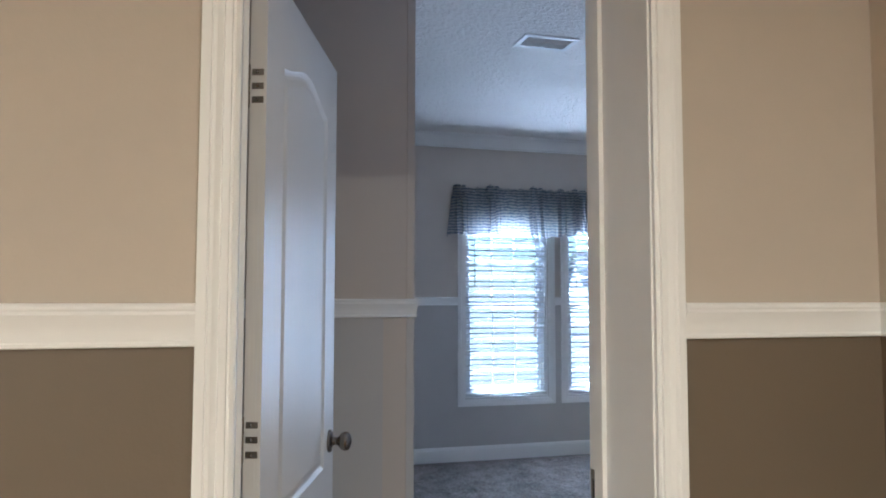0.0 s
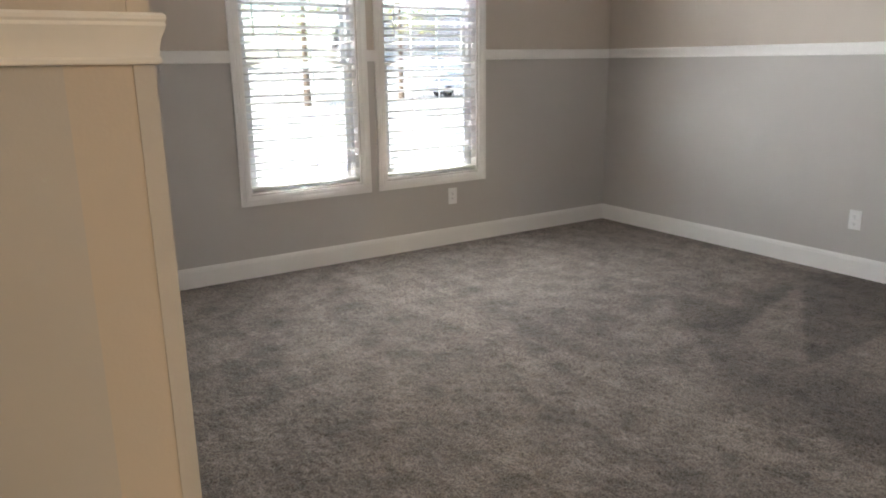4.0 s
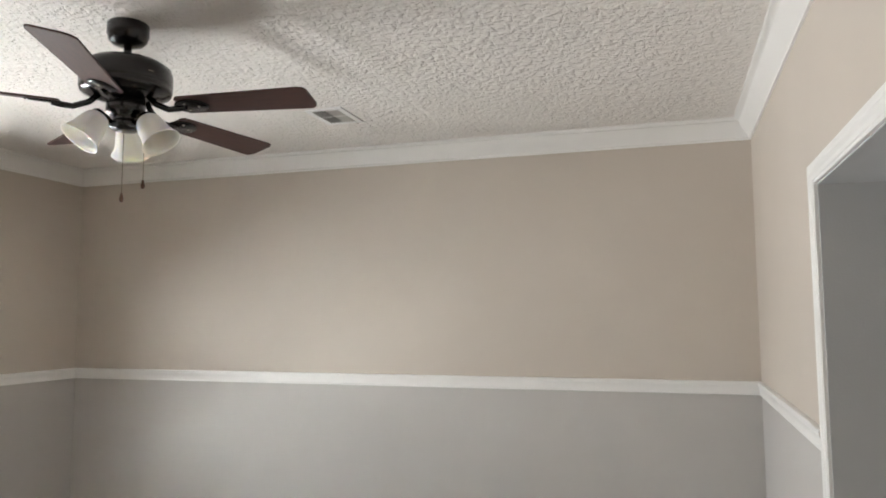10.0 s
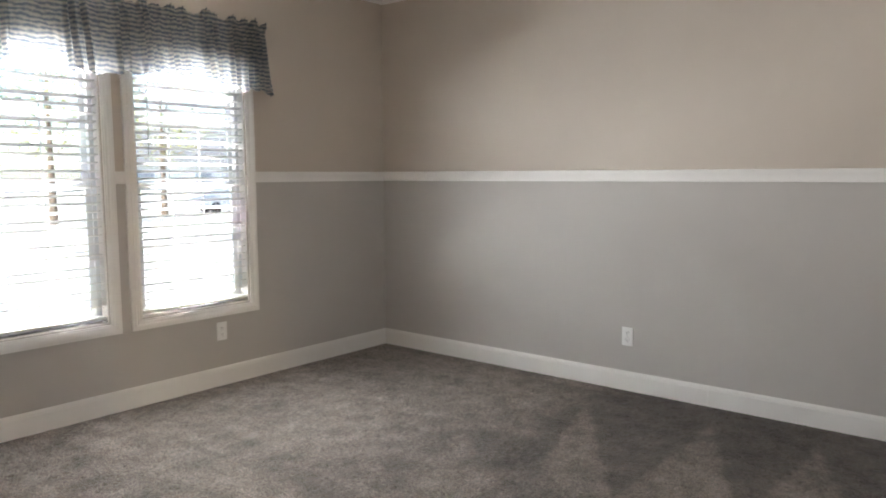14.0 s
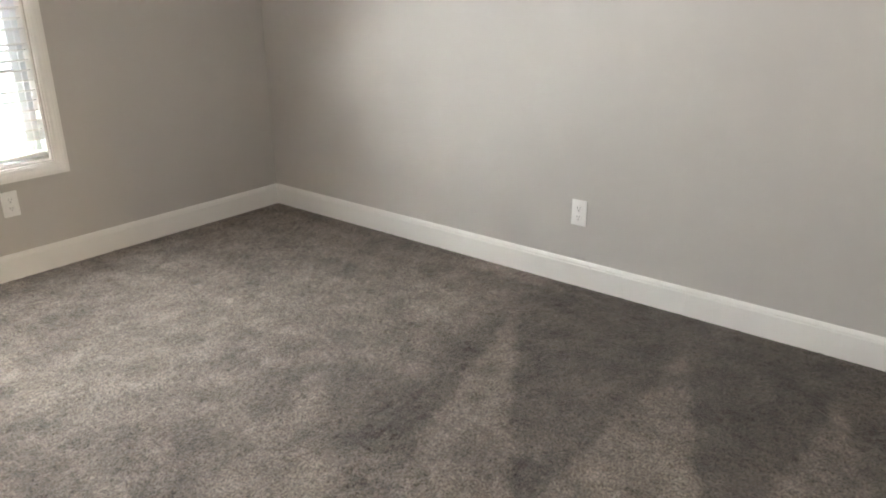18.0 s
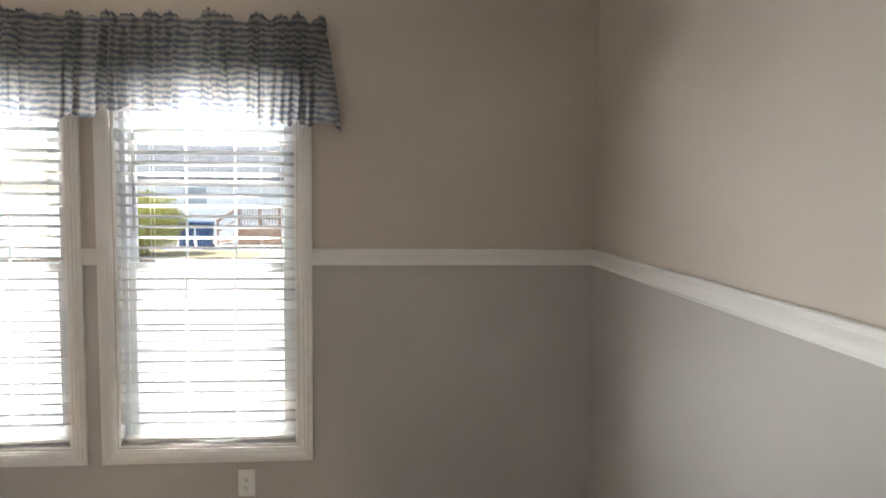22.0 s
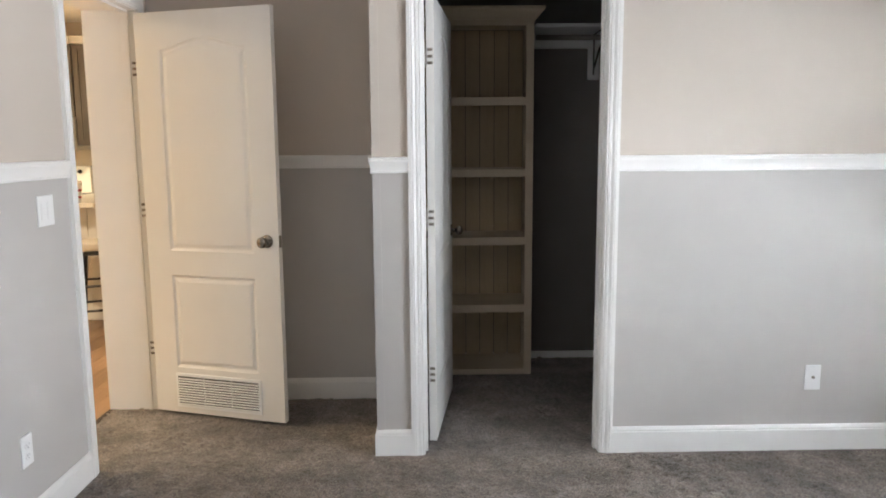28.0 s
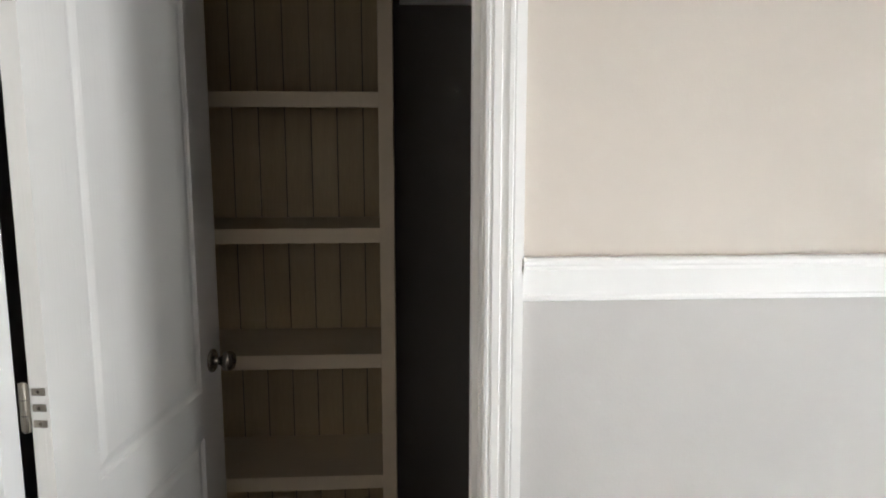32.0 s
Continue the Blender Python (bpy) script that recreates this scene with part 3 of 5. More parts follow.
LOOP = [((0, D), (W, D), (0, -1), -1, -1), ((W, D), (W, 0), (-1, 0), -1, -1), ((W, 0), (ALC, 0), (0, 1), -1, -1),
        ((ALC, 0), (ALC, RET), (1, 0), -1, -1), ((ALC, RET), (0, RET), (0, -1), -1, 1), ((0, RET), (0, D), (1, 0), 1, -1)]
for a, b, nrm, m0, m1 in LOOP:
    moulding("trim", CROWN, a, b, nrm, m0, m1, "white stepped crown moulding under the ceiling")
w1, w2 = WINDOWS
RAILS = [((0, D), (w1[0] - OUT, D), (0, -1), -1, 0), ((w1[1] + OUT, D), (w2[0] - OUT, D), (0, -1), 0, 0), ((w2[1] + OUT, D), (W, D), (0, -1), 0, -1),
         ((W, D), (W, 0), (-1, 0), -1, -1), ((W, 0), (BR + OUT, 0), (0, 1), -1, 0), ((BL - OUT, 0), (JR + OUT, 0), (0, 1), 0, 0),
         ((JL - OUT, 0), (ALC, 0), (0, 1), 0, -1), ((ALC, 0), (ALC, RET), (1, 0), -1, -1), ((ALC, RET), (0, RET), (0, -1), -1, 1),
         ((0, RET), (0, CL - OUT), (1, 0), 1, 0), ((0, CR + OUT), (0, D), (1, 0), 0, -1)]
HALLS = [((-6.0, -TS), (JL - OUT, -TS), (0, -1), 0, 0), ((JR + OUT, -TS), (HALL_E, -TS), (0, -1), 0, -1), ((HALL_E, -TS), (HALL_E, -6.0), (-1, 0), -1, 0)]
for a, b, nrm, m0, m1 in RAILS + HALLS:
    moulding("trim", RAIL, a, b, nrm, m0, m1, "white profiled chair rail on the wall")
SEAM = 1.803                                  # butt joint of two baseboard lengths
for a, b, nrm, m0, m1 in [r for r in RAILS if (r[0][1] != D or r[1][1] != D) and r[0][0] + r[1][0] != 2 * W] + [((0, D), (W, D), (0, -1), -1, -1), ((W, D), (W, SEAM + .0008), (-1, 0), -1, 0),
                                                               ((W, SEAM - .0008), (W, 0), (-1, 0), 0, -1)] + HALLS:
    moulding("baseboard", BASE, a, b, nrm, m0, m1, "white moulded baseboard at the floor")
CBASE = [(0, 0), (.010, 0), (.010, .040), (.007, .045), (0, .045)]
for a, b, nrm in (((-1.51, D), (-1.51, RET + .09), (1, 0)), ((-T, D), (-1.51, D), (0, -1)), ((-T, CR + OUT), (-T, D), (-1, 0))):
    moulding("baseboard", CBASE, a, b, nrm, 0, 0, "low white closet base strip")
# thin corner battens over the panel joints
for x0, y0, x1, y1 in ((0.0, RET - .004, .004, RET + .030), (-.026, RET - .004, 0.0, RET), (W - .0025, 0.0, W, .036)):
    for z0, z1, mt in ((BASE[-1][1], RZ, "wall_lower"), (RZ + .070, CROWN[0][1], "wall_upper")):
        structure(part("trim", box(x0, y0, z0, x1, y1, z1), M[mt]), "painted corner batten over the panel joint", "trim")


def doorway(name, u0, u1, place, back, label, depth, lining="trim", stops=True):
    """Jambs, stops and casings of a doorway. place(u, z, out) gives the room side, back(u, z, out) the other."""
    ob = structure(new(name), label, "doorway")

    def slab(nm, ua, za, ub, zb, da, db):
        pts = [place(ua, za, -da), place(ub, zb, -db)]
        lo, hi = [min(c) for c in zip(*pts)], [max(c) for c in zip(*pts)]
        part(nm, box(*lo, *hi, bevel=.0012), M[lining], ob)

    for ua, ub in ((u0 - JT, u0), (u1, u1 + JT)):
        slab("jamb", ua, 0, ub, HEAD, 0, depth)
    slab("jamb", u0 - JT, HEAD, u1 + JT, HEAD + JT, 0, depth)
    lo, hi = (.040, .078) if depth > .2 else (.037, .072)
    if stops:
        for ua, ub in ((u0, u0 + .011), (u1 - .011, u1)):
            slab("stop", ua, 0, ub, HEAD - .011, lo, hi)
        slab("stop", u0, HEAD - .011, u1, HEAD, lo, hi)
    for side in (place, back):
        for p, q, c0, c1 in (((u0, 0), (u0, HEAD), 0, 1), ((u0, HEAD), (u1, HEAD), 1, 1), ((u1, HEAD), (u1, 0), 1, 0)):
            eased(part("casing", frame_side(CASING, p, q, c0, c1, side), M["trim"], ob))
    return ob


south_in, south_out = (lambda u, z, o: (u, o, z)), (lambda u, z, o: (u, -TS - o, z))
entry = doorway("door_entry", JL, JR, south_in, south_out, "white entry doorway with profiled casing", TS)
bathway = doorway("door_bath", BL, BR, south_in, south_out, "cased bathroom opening with white casing and grey lining", TS, "bath", False)
closetway = doorway("door_closet", CL, CR, lambda u, z, o: (o, u, z), lambda u, z, o: (-T - o, u, z), "white closet doorway with profiled casing", T)
plate = part("strike_plate", box(JR - .0016, -.034, .905, JR + .001, -.004, .985, .0006), M["hinge"], entry, "dark metal strike plate")
part("strike_hole", box(JR - .0022, -.026, .925, JR - .0012, -.013, .965), M["slot"], plate)


for z in (.343, 1.081, 1.798):
    for k in (-1, 0, 1):
        leaf = part("hinge_leaf", box(JL - .0006, -.034, z + k * .029 - .0065, JL + .0014, -.004, z + k * .029 + .0065, .0005), M["hinge"], entry, "nickel hinge finger let into the jamb")
        sc = lathe([(0, 0), (.0032, 0), (.0026, .0009), (0, .0012)], 10)
        sc.transform(pose(JL + .0013, -.022, z + k * .029, 0, 90))
        part("screw", sc, M["nickel"], leaf)


# doors ----------------------------------------------------------------------
def inset(pts, d):
    out, k = [], len(pts)
    for i in range(k):
        a, b, c = Vector(pts[i - 1]), Vector(pts[i]), Vector(pts[(i + 1) % k])
        n1, n2 = (b - a).normalized(), (c - b).normalized()
        n1, n2 = Vector((-n1.y, n1.x)), Vector((-n2.y, n2.x))
        mid = (n1 + n2).normalized()
        out.append(b + mid * (d / max(0.35, mid.dot(n1))))
    return out


def leaf_mesh(w, h, t):
    """A moulded two-panel leaf with an eyebrow arch; hinge edge at x 0, faces at y 0 and -t."""
    bm = bmesh.new()
    ml = 0.137
    lower = [(ml, .245), (w - ml, .245), (w - ml, .735), (ml, .735)]
    arch = [(w - ml - s * (w - 2 * ml), 1.862 + .050 * math.sin(math.pi * s) ** 1.7) for s in [k / 22 for k in range(23)]]
    upper = [(ml, .862), (w - ml, .862)] + arch
    steps = ((.000, 0), (.005, .0035), (.012, .0065), (.019, .0065), (.032, .0025), (.038, .0012))
    for y, s in ((-t, 1), (0.0, -1)):
        rim = [bm.verts.new((u, y, z)) for u, z in ((0, 0), (w, 0), (w, h), (0, h))]
        edges = [bm.edges.new((rim[i], rim[(i + 1) % 4])) for i in range(4)]
        for outline in (lower, upper):
            rings = []
            for off, deep in steps:
                rings.append([bm.verts.new((p[0], y + s * deep, p[1])) for p in inset(outline, off)])
            k = len(outline)
            edges += [bm.edges.new((rings[0][i], rings[0][(i + 1) % k])) for i in range(k)]
            for a, b in zip(rings, rings[1:]):
                for i in range(k):
                    bm.faces.new((a[i], a[(i + 1) % k], b[(i + 1) % k], b[i]))
            bm.faces.new(rings[-1])
        bmesh.ops.triangle_fill(bm, use_beauty=True, use_dissolve=False, edges=edges)
    bm.verts.ensure_lookup_table()
    c = {(round(v.co.x, 4), round(v.co.y, 4), round(v.co.z, 4)): v for v in bm.verts}
    q = [(0, 0), (w, 0), (w, h), (0, h)]
    for i in range(4):
        (a, b), (e, f) = q[i], q[(i + 1) % 4]
        bm.faces.new([c[round(a, 4), round(-t, 4), round(b, 4)], c[round(e, 4), round(-t, 4), round(f, 4)], c[round(e, 4), 0.0, round(f, 4)],
                      c[round(a, 4), 0.0, round(b, 4)]])
    bmesh.ops.recalc_face_normals(bm, faces=bm.faces[:])
    return bm


KNOB = [(0, 0), (.0325, 0), (.0325, .003), (.030, .0075), (.020, .0095), (.0125, .012), (.0115, .020), (.0125, .027), (.018, .031), (.0245, .037),
        (.0275, .046), (.0265, .055), (.022, .061), (.013, .0645), (.010, .0635), (.009, .0655), (0, .0655)]


def door(name, at, turn, w, grille, label, knob_label, gap=.004):
    t, h = .035, 2.043
    ob = thing(name, at, label, "door", turn=turn)
    part("leaf", leaf_mesh(w, h, t), M["door"], ob)
    for y, rx in ((-t, 90), (0.0, -90)):
        kb = lathe(KNOB, 28)
        kb.transform(pose(w - .062, y, .925, rx))
        knob = part("door_knob", kb, M["nickel"], ob, knob_label)
        part("keyhole", box(w - .064, y - .0668 if y else .0652, .922, w - .060, y - .0650 if y else .0670, .928), M["slot"], knob)
    part("latch_plate", box(w - .001, -t + .005, .895, w + .0012, -.005, .955, .0005), M["hinge"], ob)
    for z in (.325, 1.063, 1.780):
        hg = part("hinge", lathe([(0, -.047), (.004, -.046), (.0052, -.044), (.0052, .044), (.004, .046), (0, .047)], 14), M["hinge"], ob, "nickel hinge")
        hg.matrix_basis = pose(-.002, gap, z)
        for k in (-1, 0, 1):
            part("hinge_finger", box(-.0022, -t + .006, k * .029 - .0065, .0008, -.005, k * .029 + .0065, .0005), M["hinge"], hg).matrix_basis = pose(.002, -gap, 0)
            sc = lathe([(0, 0), (.0032, 0), (.0026, .0009), (0, .0012)], 10)
            sc.transform(pose(-.0002, -.016 - gap, k * .029, 0, -90))
            part("screw", sc, M["nickel"], hg)
        for k in (-.5, .5):
            part("knuckle_joint", lathe([(0, -.0006), (.0058, -.0006), (.0058, .0006), (0, .0006)], 14), M["slot"], hg).matrix_basis = pose(0, 0, k * .029)
        if gap > .006:
            part("leaf_plate", box(-.0012, -gap, -.044, .0012, 0, .044, .0005), M["hinge"], hg)
            part("leaf_plate", box(-.0012, 0, -.044, .0012, gap, .044, .0005), M["hinge"], hg)
    if grille:
        gv = part("grille", box(.128, -t - .006, .030, w - .128, -t + .001, .214, .002), M["plastic"], ob, "white louvred return-air grille")
        cell = (w - .256 - .040) / 3
        for c in range(3):
            x0 = .128 + .014 + c * (cell + .006)
            part("grille_slot", box(x0, -t - .0066, .046, x0 + cell, -t - .0055, .198), M["slot"], gv)
        lm = None
        for c in range(3):
            x0 = .128 + .014 + c * (cell + .006)
            for k in range(11):
                z = .050 + k * .0137
                if lm is None:
                    lb = box(0, -.0045, -.0042, cell, .0, .0042, .0008)
                    lb.transform(pose(0, 0, 0, 32))
                    first = part("louvre", lb, M["plastic"], gv)
                    lm = first.data
                    first.matrix_basis = pose(x0, -t - .0068, z)
                else:
                    again("louvre", lm, gv, pose(x0, -t - .0068, z))
    return ob


door("entry_door", (JL + .014, .014, .018), 72.5, .757, True, "white moulded two-panel door standing open, with louvred grille", "satin nickel round knob")
door("closet_door", (-T - .012, CL + .018, .014), 172.7, .780, False, "white moulded two-panel closet door standing open", "satin nickel round knob", .009)


# outlets and switches -------------------------------------------------------
def wall_plate(name, at, turn, kind, label):
    """A cover plate on a wall; its face looks along local -y."""
    ob = thing(name, at, label, "switch" if kind == "switch" else "outlet", turn=turn)
    h, w2_ = (.0580, .0575) if kind == "switch" else (.0580, .0355)
    part("cover_plate", box(-w2_, -.006, -h, w2_, 0, h, .0025), M["plastic"], ob)
    if kind == "duplex":
        for z in (-.0195, .0195):
            rc = lathe([(0, 0), (.0165, 0), (.0165, .002), (.0155, .0026), (0, .0026)], 24)
            rc.transform(pose(0, -.006, z, 90))
            r = part("receptacle", rc, M["plastic"], ob)
            for x, hh in ((-.0062, .0042), (.0062, .0034)):
                part("slot", box(x - .0011, -.0090, z + .0035 - hh, x + .0011, -.0084, z + .0035 + hh), M["slot"], r)
            g = lathe([(0, 0), (.0026, 0), (.0026, .0006), (0, .0006)], 10)
            g.transform(pose(0, -.0084, z - .0085, 90))
            part("slot", g, M["slot"], r)
        s = lathe([(0, 0), (.003, 0), (.0022, .001), (0, .0012)], 10)
        s.transform(pose(0, -.006, 0, 90))
        part("screw", s, M["plastic"], ob)
    elif kind == "coax":
        s = lathe([(0, 0), (.0065, 0), (.0065, .002), (.0048, .0021), (.0048, .010), (.003, .010), (0, .009)], 16)
        s.transform(pose(0, -.006, .002, 90))
        part("jack", s, M["hinge"], ob, "threaded metal cable jack")
    elif kind == "switch":
        for x in (-.023, .023):
            part("bezel", box(x - .0175, -.0072, -.0345, x + .0175, -.0055, .0345, .0008), M["plastic"], ob)
            rocker = box(x - .0155, -.0085, -.0325, x + .0155, -.0070, .0325, .001)
            for v in rocker.verts:                   # tipped about its middle
                v.co.y -= .0022 * max(0, v.co.z / .0325)
            part("rocker", rocker, M["plastic"], ob)
            for z in (-.048, .048):
                s = lathe([(0, 0), (.003, 0), (.0022, .001), (0, .0012)], 10)
                s.transform(pose(x, -.006, z, 90))
                part("screw", s, M["plastic"], ob)
    return ob


wall_plate("wall_outlet", (W, 2.309, .338), -90, "duplex", "white duplex outlet on the plain wall")
wall_plate("wall_outlet", (2.617, D, .349), 0, "duplex", "white duplex outlet under the window")
wall_plate("cable_outlet", (0, 3.204, .344), 90, "coax", "white cable jack plate on the closet wall")
wall_plate("wall_outlet", (0, 3.705, .352), 90, "duplex", "white duplex outlet on the closet wall")
wall_plate("wall_outlet", (.655, 0, .326), 180, "duplex", "white duplex outlet beside the entry")
wall_plate("light_switch", (.390, 0, 1.169), 180, "switch", "white double rocker light switch under the chair rail")


# windows --------------------------------------------------------------------
def bar(ob, nm, x0, y0, z0, x1, y1, z1, mat="vinyl", bevel=.0015):
    return part(nm, box(x0, y0, z0, x1, y1, z1, bevel), M[mat], ob)


MEET = 1.268


def window(name, u0, u1):
    ob = structure(new(name), "white double-hung window with grids and profiled casing", "window")
    side = lambda u, z, o: (u, D - o, z)
    for p, q in (((u0, WZ0), (u0, WZ1)), ((u0, WZ1), (u1, WZ1)), ((u1, WZ1), (u1, WZ0)), ((u1, WZ0), (u0, WZ0))):
        part("casing", frame_side(CASING, p, q, 1, 1, side), M["trim"], ob)
    # liner boards of the reveal
    for x0, z0, x1, z1 in ((u0, WZ0, u0 + .010, WZ1), (u1 - .010, WZ0, u1, WZ1), (u0 + .010, WZ0, u1 - .010, WZ0 + .010), (u0 + .010, WZ1 - .010, u1 - .010, WZ1)):
        bar(ob, "reveal", x0, D + .001, z0, x1, D + .060, z1, "trim")
    a, b, lo, hi = u0 + .004, u1 - .004, WZ0 + .004, WZ1 - .004
    for x0, z0, x1, z1 in ((a, lo, a + .030, hi), (b - .030, lo, b, hi), (a + .030, lo, b - .030, lo + .030), (a + .030, hi - .030, b - .030, hi)):
        bar(ob, "window_frame", x0, D + .060, z0, x1, D + .125, z1)
    a, b, lo, hi = a + .030, b - .030, lo + .030, hi - .030
    for y0, y1, z0, z1 in ((D + .066, D + .090, lo, MEET + .022), (D + .095, D + .119, MEET - .022, hi)):
        st, rl = .030, .036
        sash = part("sash", box(a, y0, z0, a + st, y1, z1, .002), M["vinyl"], ob)
        bar(sash, "stile", b - st, y0, z0, b, y1, z1)
        bar(sash, "rail", a + st, y0, z0, b - st, y1, z0 + rl)
        bar(sash, "rail", a + st, y0, z1 - rl, b - st, y1, z1)
        ym = (y0 + y1) / 2
        pane = part("pane", box(a + st - .004, ym - .002, z0 + rl - .004, b - st + .004, ym + .002, z1 - rl + .004), M["glass"], sash, "clear window glass")
        pane.visible_shadow = False
        for k in (1, 2):
            x = a + st + (b - a - 2 * st) * k / 3
            bar(sash, "muntin", x - .0045, ym - .008, z0 + rl, x + .0045, ym - .003, z1 - rl, bevel=0)
        zm = (z0 + z1) / 2
        bar(sash, "muntin", a + st, ym - .0085, zm - .0045, b - st, ym - .0035, zm + .0045, bevel=0)
    bar(ob, "sash_lock", (a + b) / 2 - .03, D + .058, MEET + .022, (a + b) / 2 + .03, D + .088, MEET + .034, "vinyl", .004)
    return ob


def blind(u0, u1, label, bunch):
    """A two-inch blind with level slats; bunch: a height at which two slats hang together."""
    ob = thing("window_blind", ((u0 + u1) / 2, D + .030, WZ1 - .012), label, "blind", "bedroom window blinds")
    hw = (u1 - u0) / 2 - .013
    part("headrail", box(-hw, -.026, -.045, hw, .026, 0, .003), M["vinyl"], ob)
    sl = bmesh.new()
    prof = [(-.0245, -.0005), (-.012, .0004), (0, .0008), (.012, .0004), (.0245, -.0005)]
    top = [[sl.verts.new((x, y, z + .0024)) for y, z in prof] for x in (-hw, hw)]
    bot = [[sl.verts.new((x, y, z - .0024)) for y, z in prof] for x in (-hw, hw)]
    for i in range(4):
        sl.faces.new((top[0][i], top[1][i], top[1][i + 1], top[0][i + 1]))
        sl.faces.new((bot[0][i + 1], bot[1][i + 1], bot[1][i], bot[0][i]))
    for i in (0, 4):
        sl.faces.new((top[0][i], top[1][i], bot[1][i], bot[0][i]))
    for e in (0, 1):
        sl.faces.new(top[e] + bot[e][::-1])
    bmesh.ops.recalc_face_normals(sl, faces=sl.faces[:])
    first = part("slat", sl, M["slat"], ob)
    rng = random.Random(int(u0 * 1000))
    z, k = -.075, 0
    bottom = WZ0 + .034 - (WZ1 - .012)
    while z > bottom + .02:
        tilt = -12 + rng.uniform(-1.5, 1.5)
        drop = -.018 if abs(z + WZ1 - .012 - bunch) < .023 else 0
        m = pose(rng.uniform(-.001, .001), 0, z + drop, tilt, rng.uniform(-.15, .15), 0)
        if k == 0:
            first.matrix_basis = m
        else:
            again("slat", first.data, ob, m)
        z, k = z - .044, k + 1
    part("bottom_rail", box(-hw, -.025, bottom - .006, hw, .025, bottom + .008, .003), M["slat"], ob)
    for x in (-hw * .62, hw * .62):
        for y in (-.0262, .0262):
            part("ladder_cord", tube([(x, y, -.045), (x, y, bottom)], .0007, 5), M["cord"], ob)
    part("tilt_wand", tube([(-hw * .80, -.033, -.050), (-hw * .80, -.036, -.30), (-hw * .80, -.036, -.62)], .0038, 8), M["cord"], ob, "slim clear tilt wand")
    part("lift_cord", tube([(hw * .86, -.031, -.045), (hw * .86, -.033, -.5), (hw * .86, -.033, -.80)], .0012, 6), M["cord"], ob)
    return ob


for k, (u0, u1) in enumerate(WINDOWS):
    window("window_%d" % (k + 1), u0, u1)
blind(*WINDOWS[0], "white two-inch slatted blind, slats level", .93)
blind(*WINDOWS[1], "white two-inch slatted blind, slats level", 1.03)


def valance():
    x0, x1 = 1.052, 2.945
    ob = thing("window_valance", ((x0 + x1) / 2, D, 2.243), "slate-blue and cream striped cloth valance gathered on a rod", "curtain")
    cx = (x0 + x1) / 2
    part("curtain_rod", tube([(x0 - cx, -.002, 0), (x0 - cx, -.066, 0), (x0 - cx + .012, -.078, 0), (x1 - cx - .012, -.078, 0), (x1 - cx, -.066, 0), (x1 - cx, -.002, 0)], .005), M["vinyl"], ob)
    bm = bmesh.new()
    nx, nz = 560, 26
    L_ = (x1 - x0) + 2 * .06
    folds = [(.07, .8), (.115, .5), (.36, .9), (.41, .7), (.74, .9), (.80, .8), (1.00, .7), (1.13, 1), (1.20, .6), (1.30, .9), (1.37, .7), (1.52, 1),
             (1.58, .8), (1.70, .9), (1.80, .7), (1.87, 1), (1.95, .8), (2.01, .8)]
    rows = []
    for j in range(nz + 1):
        v = j / nz                                   # 0 at the heading, 1 at the hem
        row = []
        for i in range(nx + 1):
            s = L_ * i / nx
            if s < .06:
                px, py, ux, uy = x0 - cx, -(s) * 1.36, -1, 0
            elif s > L_ - .06:
                px, py, ux, uy = x1 - cx, -(L_ - s) * 1.36, 1, 0
            else:
                px, py, ux, uy = x0 - cx + s - .06, -.082, 0, -1
            wide = noise.noise(Vector((s * 4.2, 3.1, 0)))
            fold, ripple = 0, 0
            for p, g_ in folds:                      # narrow bunched folds between broad flat panels
                q = s + .012 * noise.noise(Vector((p * 9, v * 1.5, 0))) - p
                fold += g_ * math.exp(-(q / .013) ** 2)
                ripple += g_ * math.exp(-(q / .034) ** 2) * (.5 - .5 * math.cos(q * 150))
            fold, ripple = min(1.1, fold), min(1.1, ripple)
            f = max(fold, ripple)
            fine = noise.noise(Vector((s * 34, 7.7, v * 1.2)))
            d = .022 + .050 * ripple * (.6 + .5 * v) - .030 * fold + .030 * wide * (.25 + .75 * v) + .005 * fine * (1.3 - v)
            if v < .13:                              # ruffled heading above the rod
                d = .010 * fine + .030 * f + .004
            pinch = math.exp(-((v - .13) / .035) ** 2)
            d = d * (1 - .6 * pinch) + .014 * pinch
            top = .028 + .046 * f * (.7 + .5 * noise.noise(Vector((s * 7, 2.2, 0)))) + .011 * fine
            hem = -.360 - .048 * noise.noise(Vector((s * 3.1, 9.4, 0))) - .022 * abs(noise.noise(Vector((s * 6.7, 1.3, 0)))) - .008 * wide - .012 * abs(math.sin(s * 24 + 3 * wide)) + .034 * fold
            z = top + (hem - top) * v
            flare = .035 * max(0, v - .15)
            out = Vector((ux, uy, 0)) * (d + flare)
            if ux:
                out = Vector((ux * (d * .6 + flare * 1.5), 0, 0))
            row.append(bm.verts.new((px + out.x, py + out.y, z)))
        rows.append(row)
    for a, b in zip(rows, rows[1:]):
        for i in range(nx):
            bm.faces.new((a[i], a[i + 1], b[i + 1], b[i])).smooth = True
    bmesh.ops.recalc_face_normals(bm, faces=bm.faces[:])
    part("cloth", bm, M["valance"], ob)
    return ob


valance()


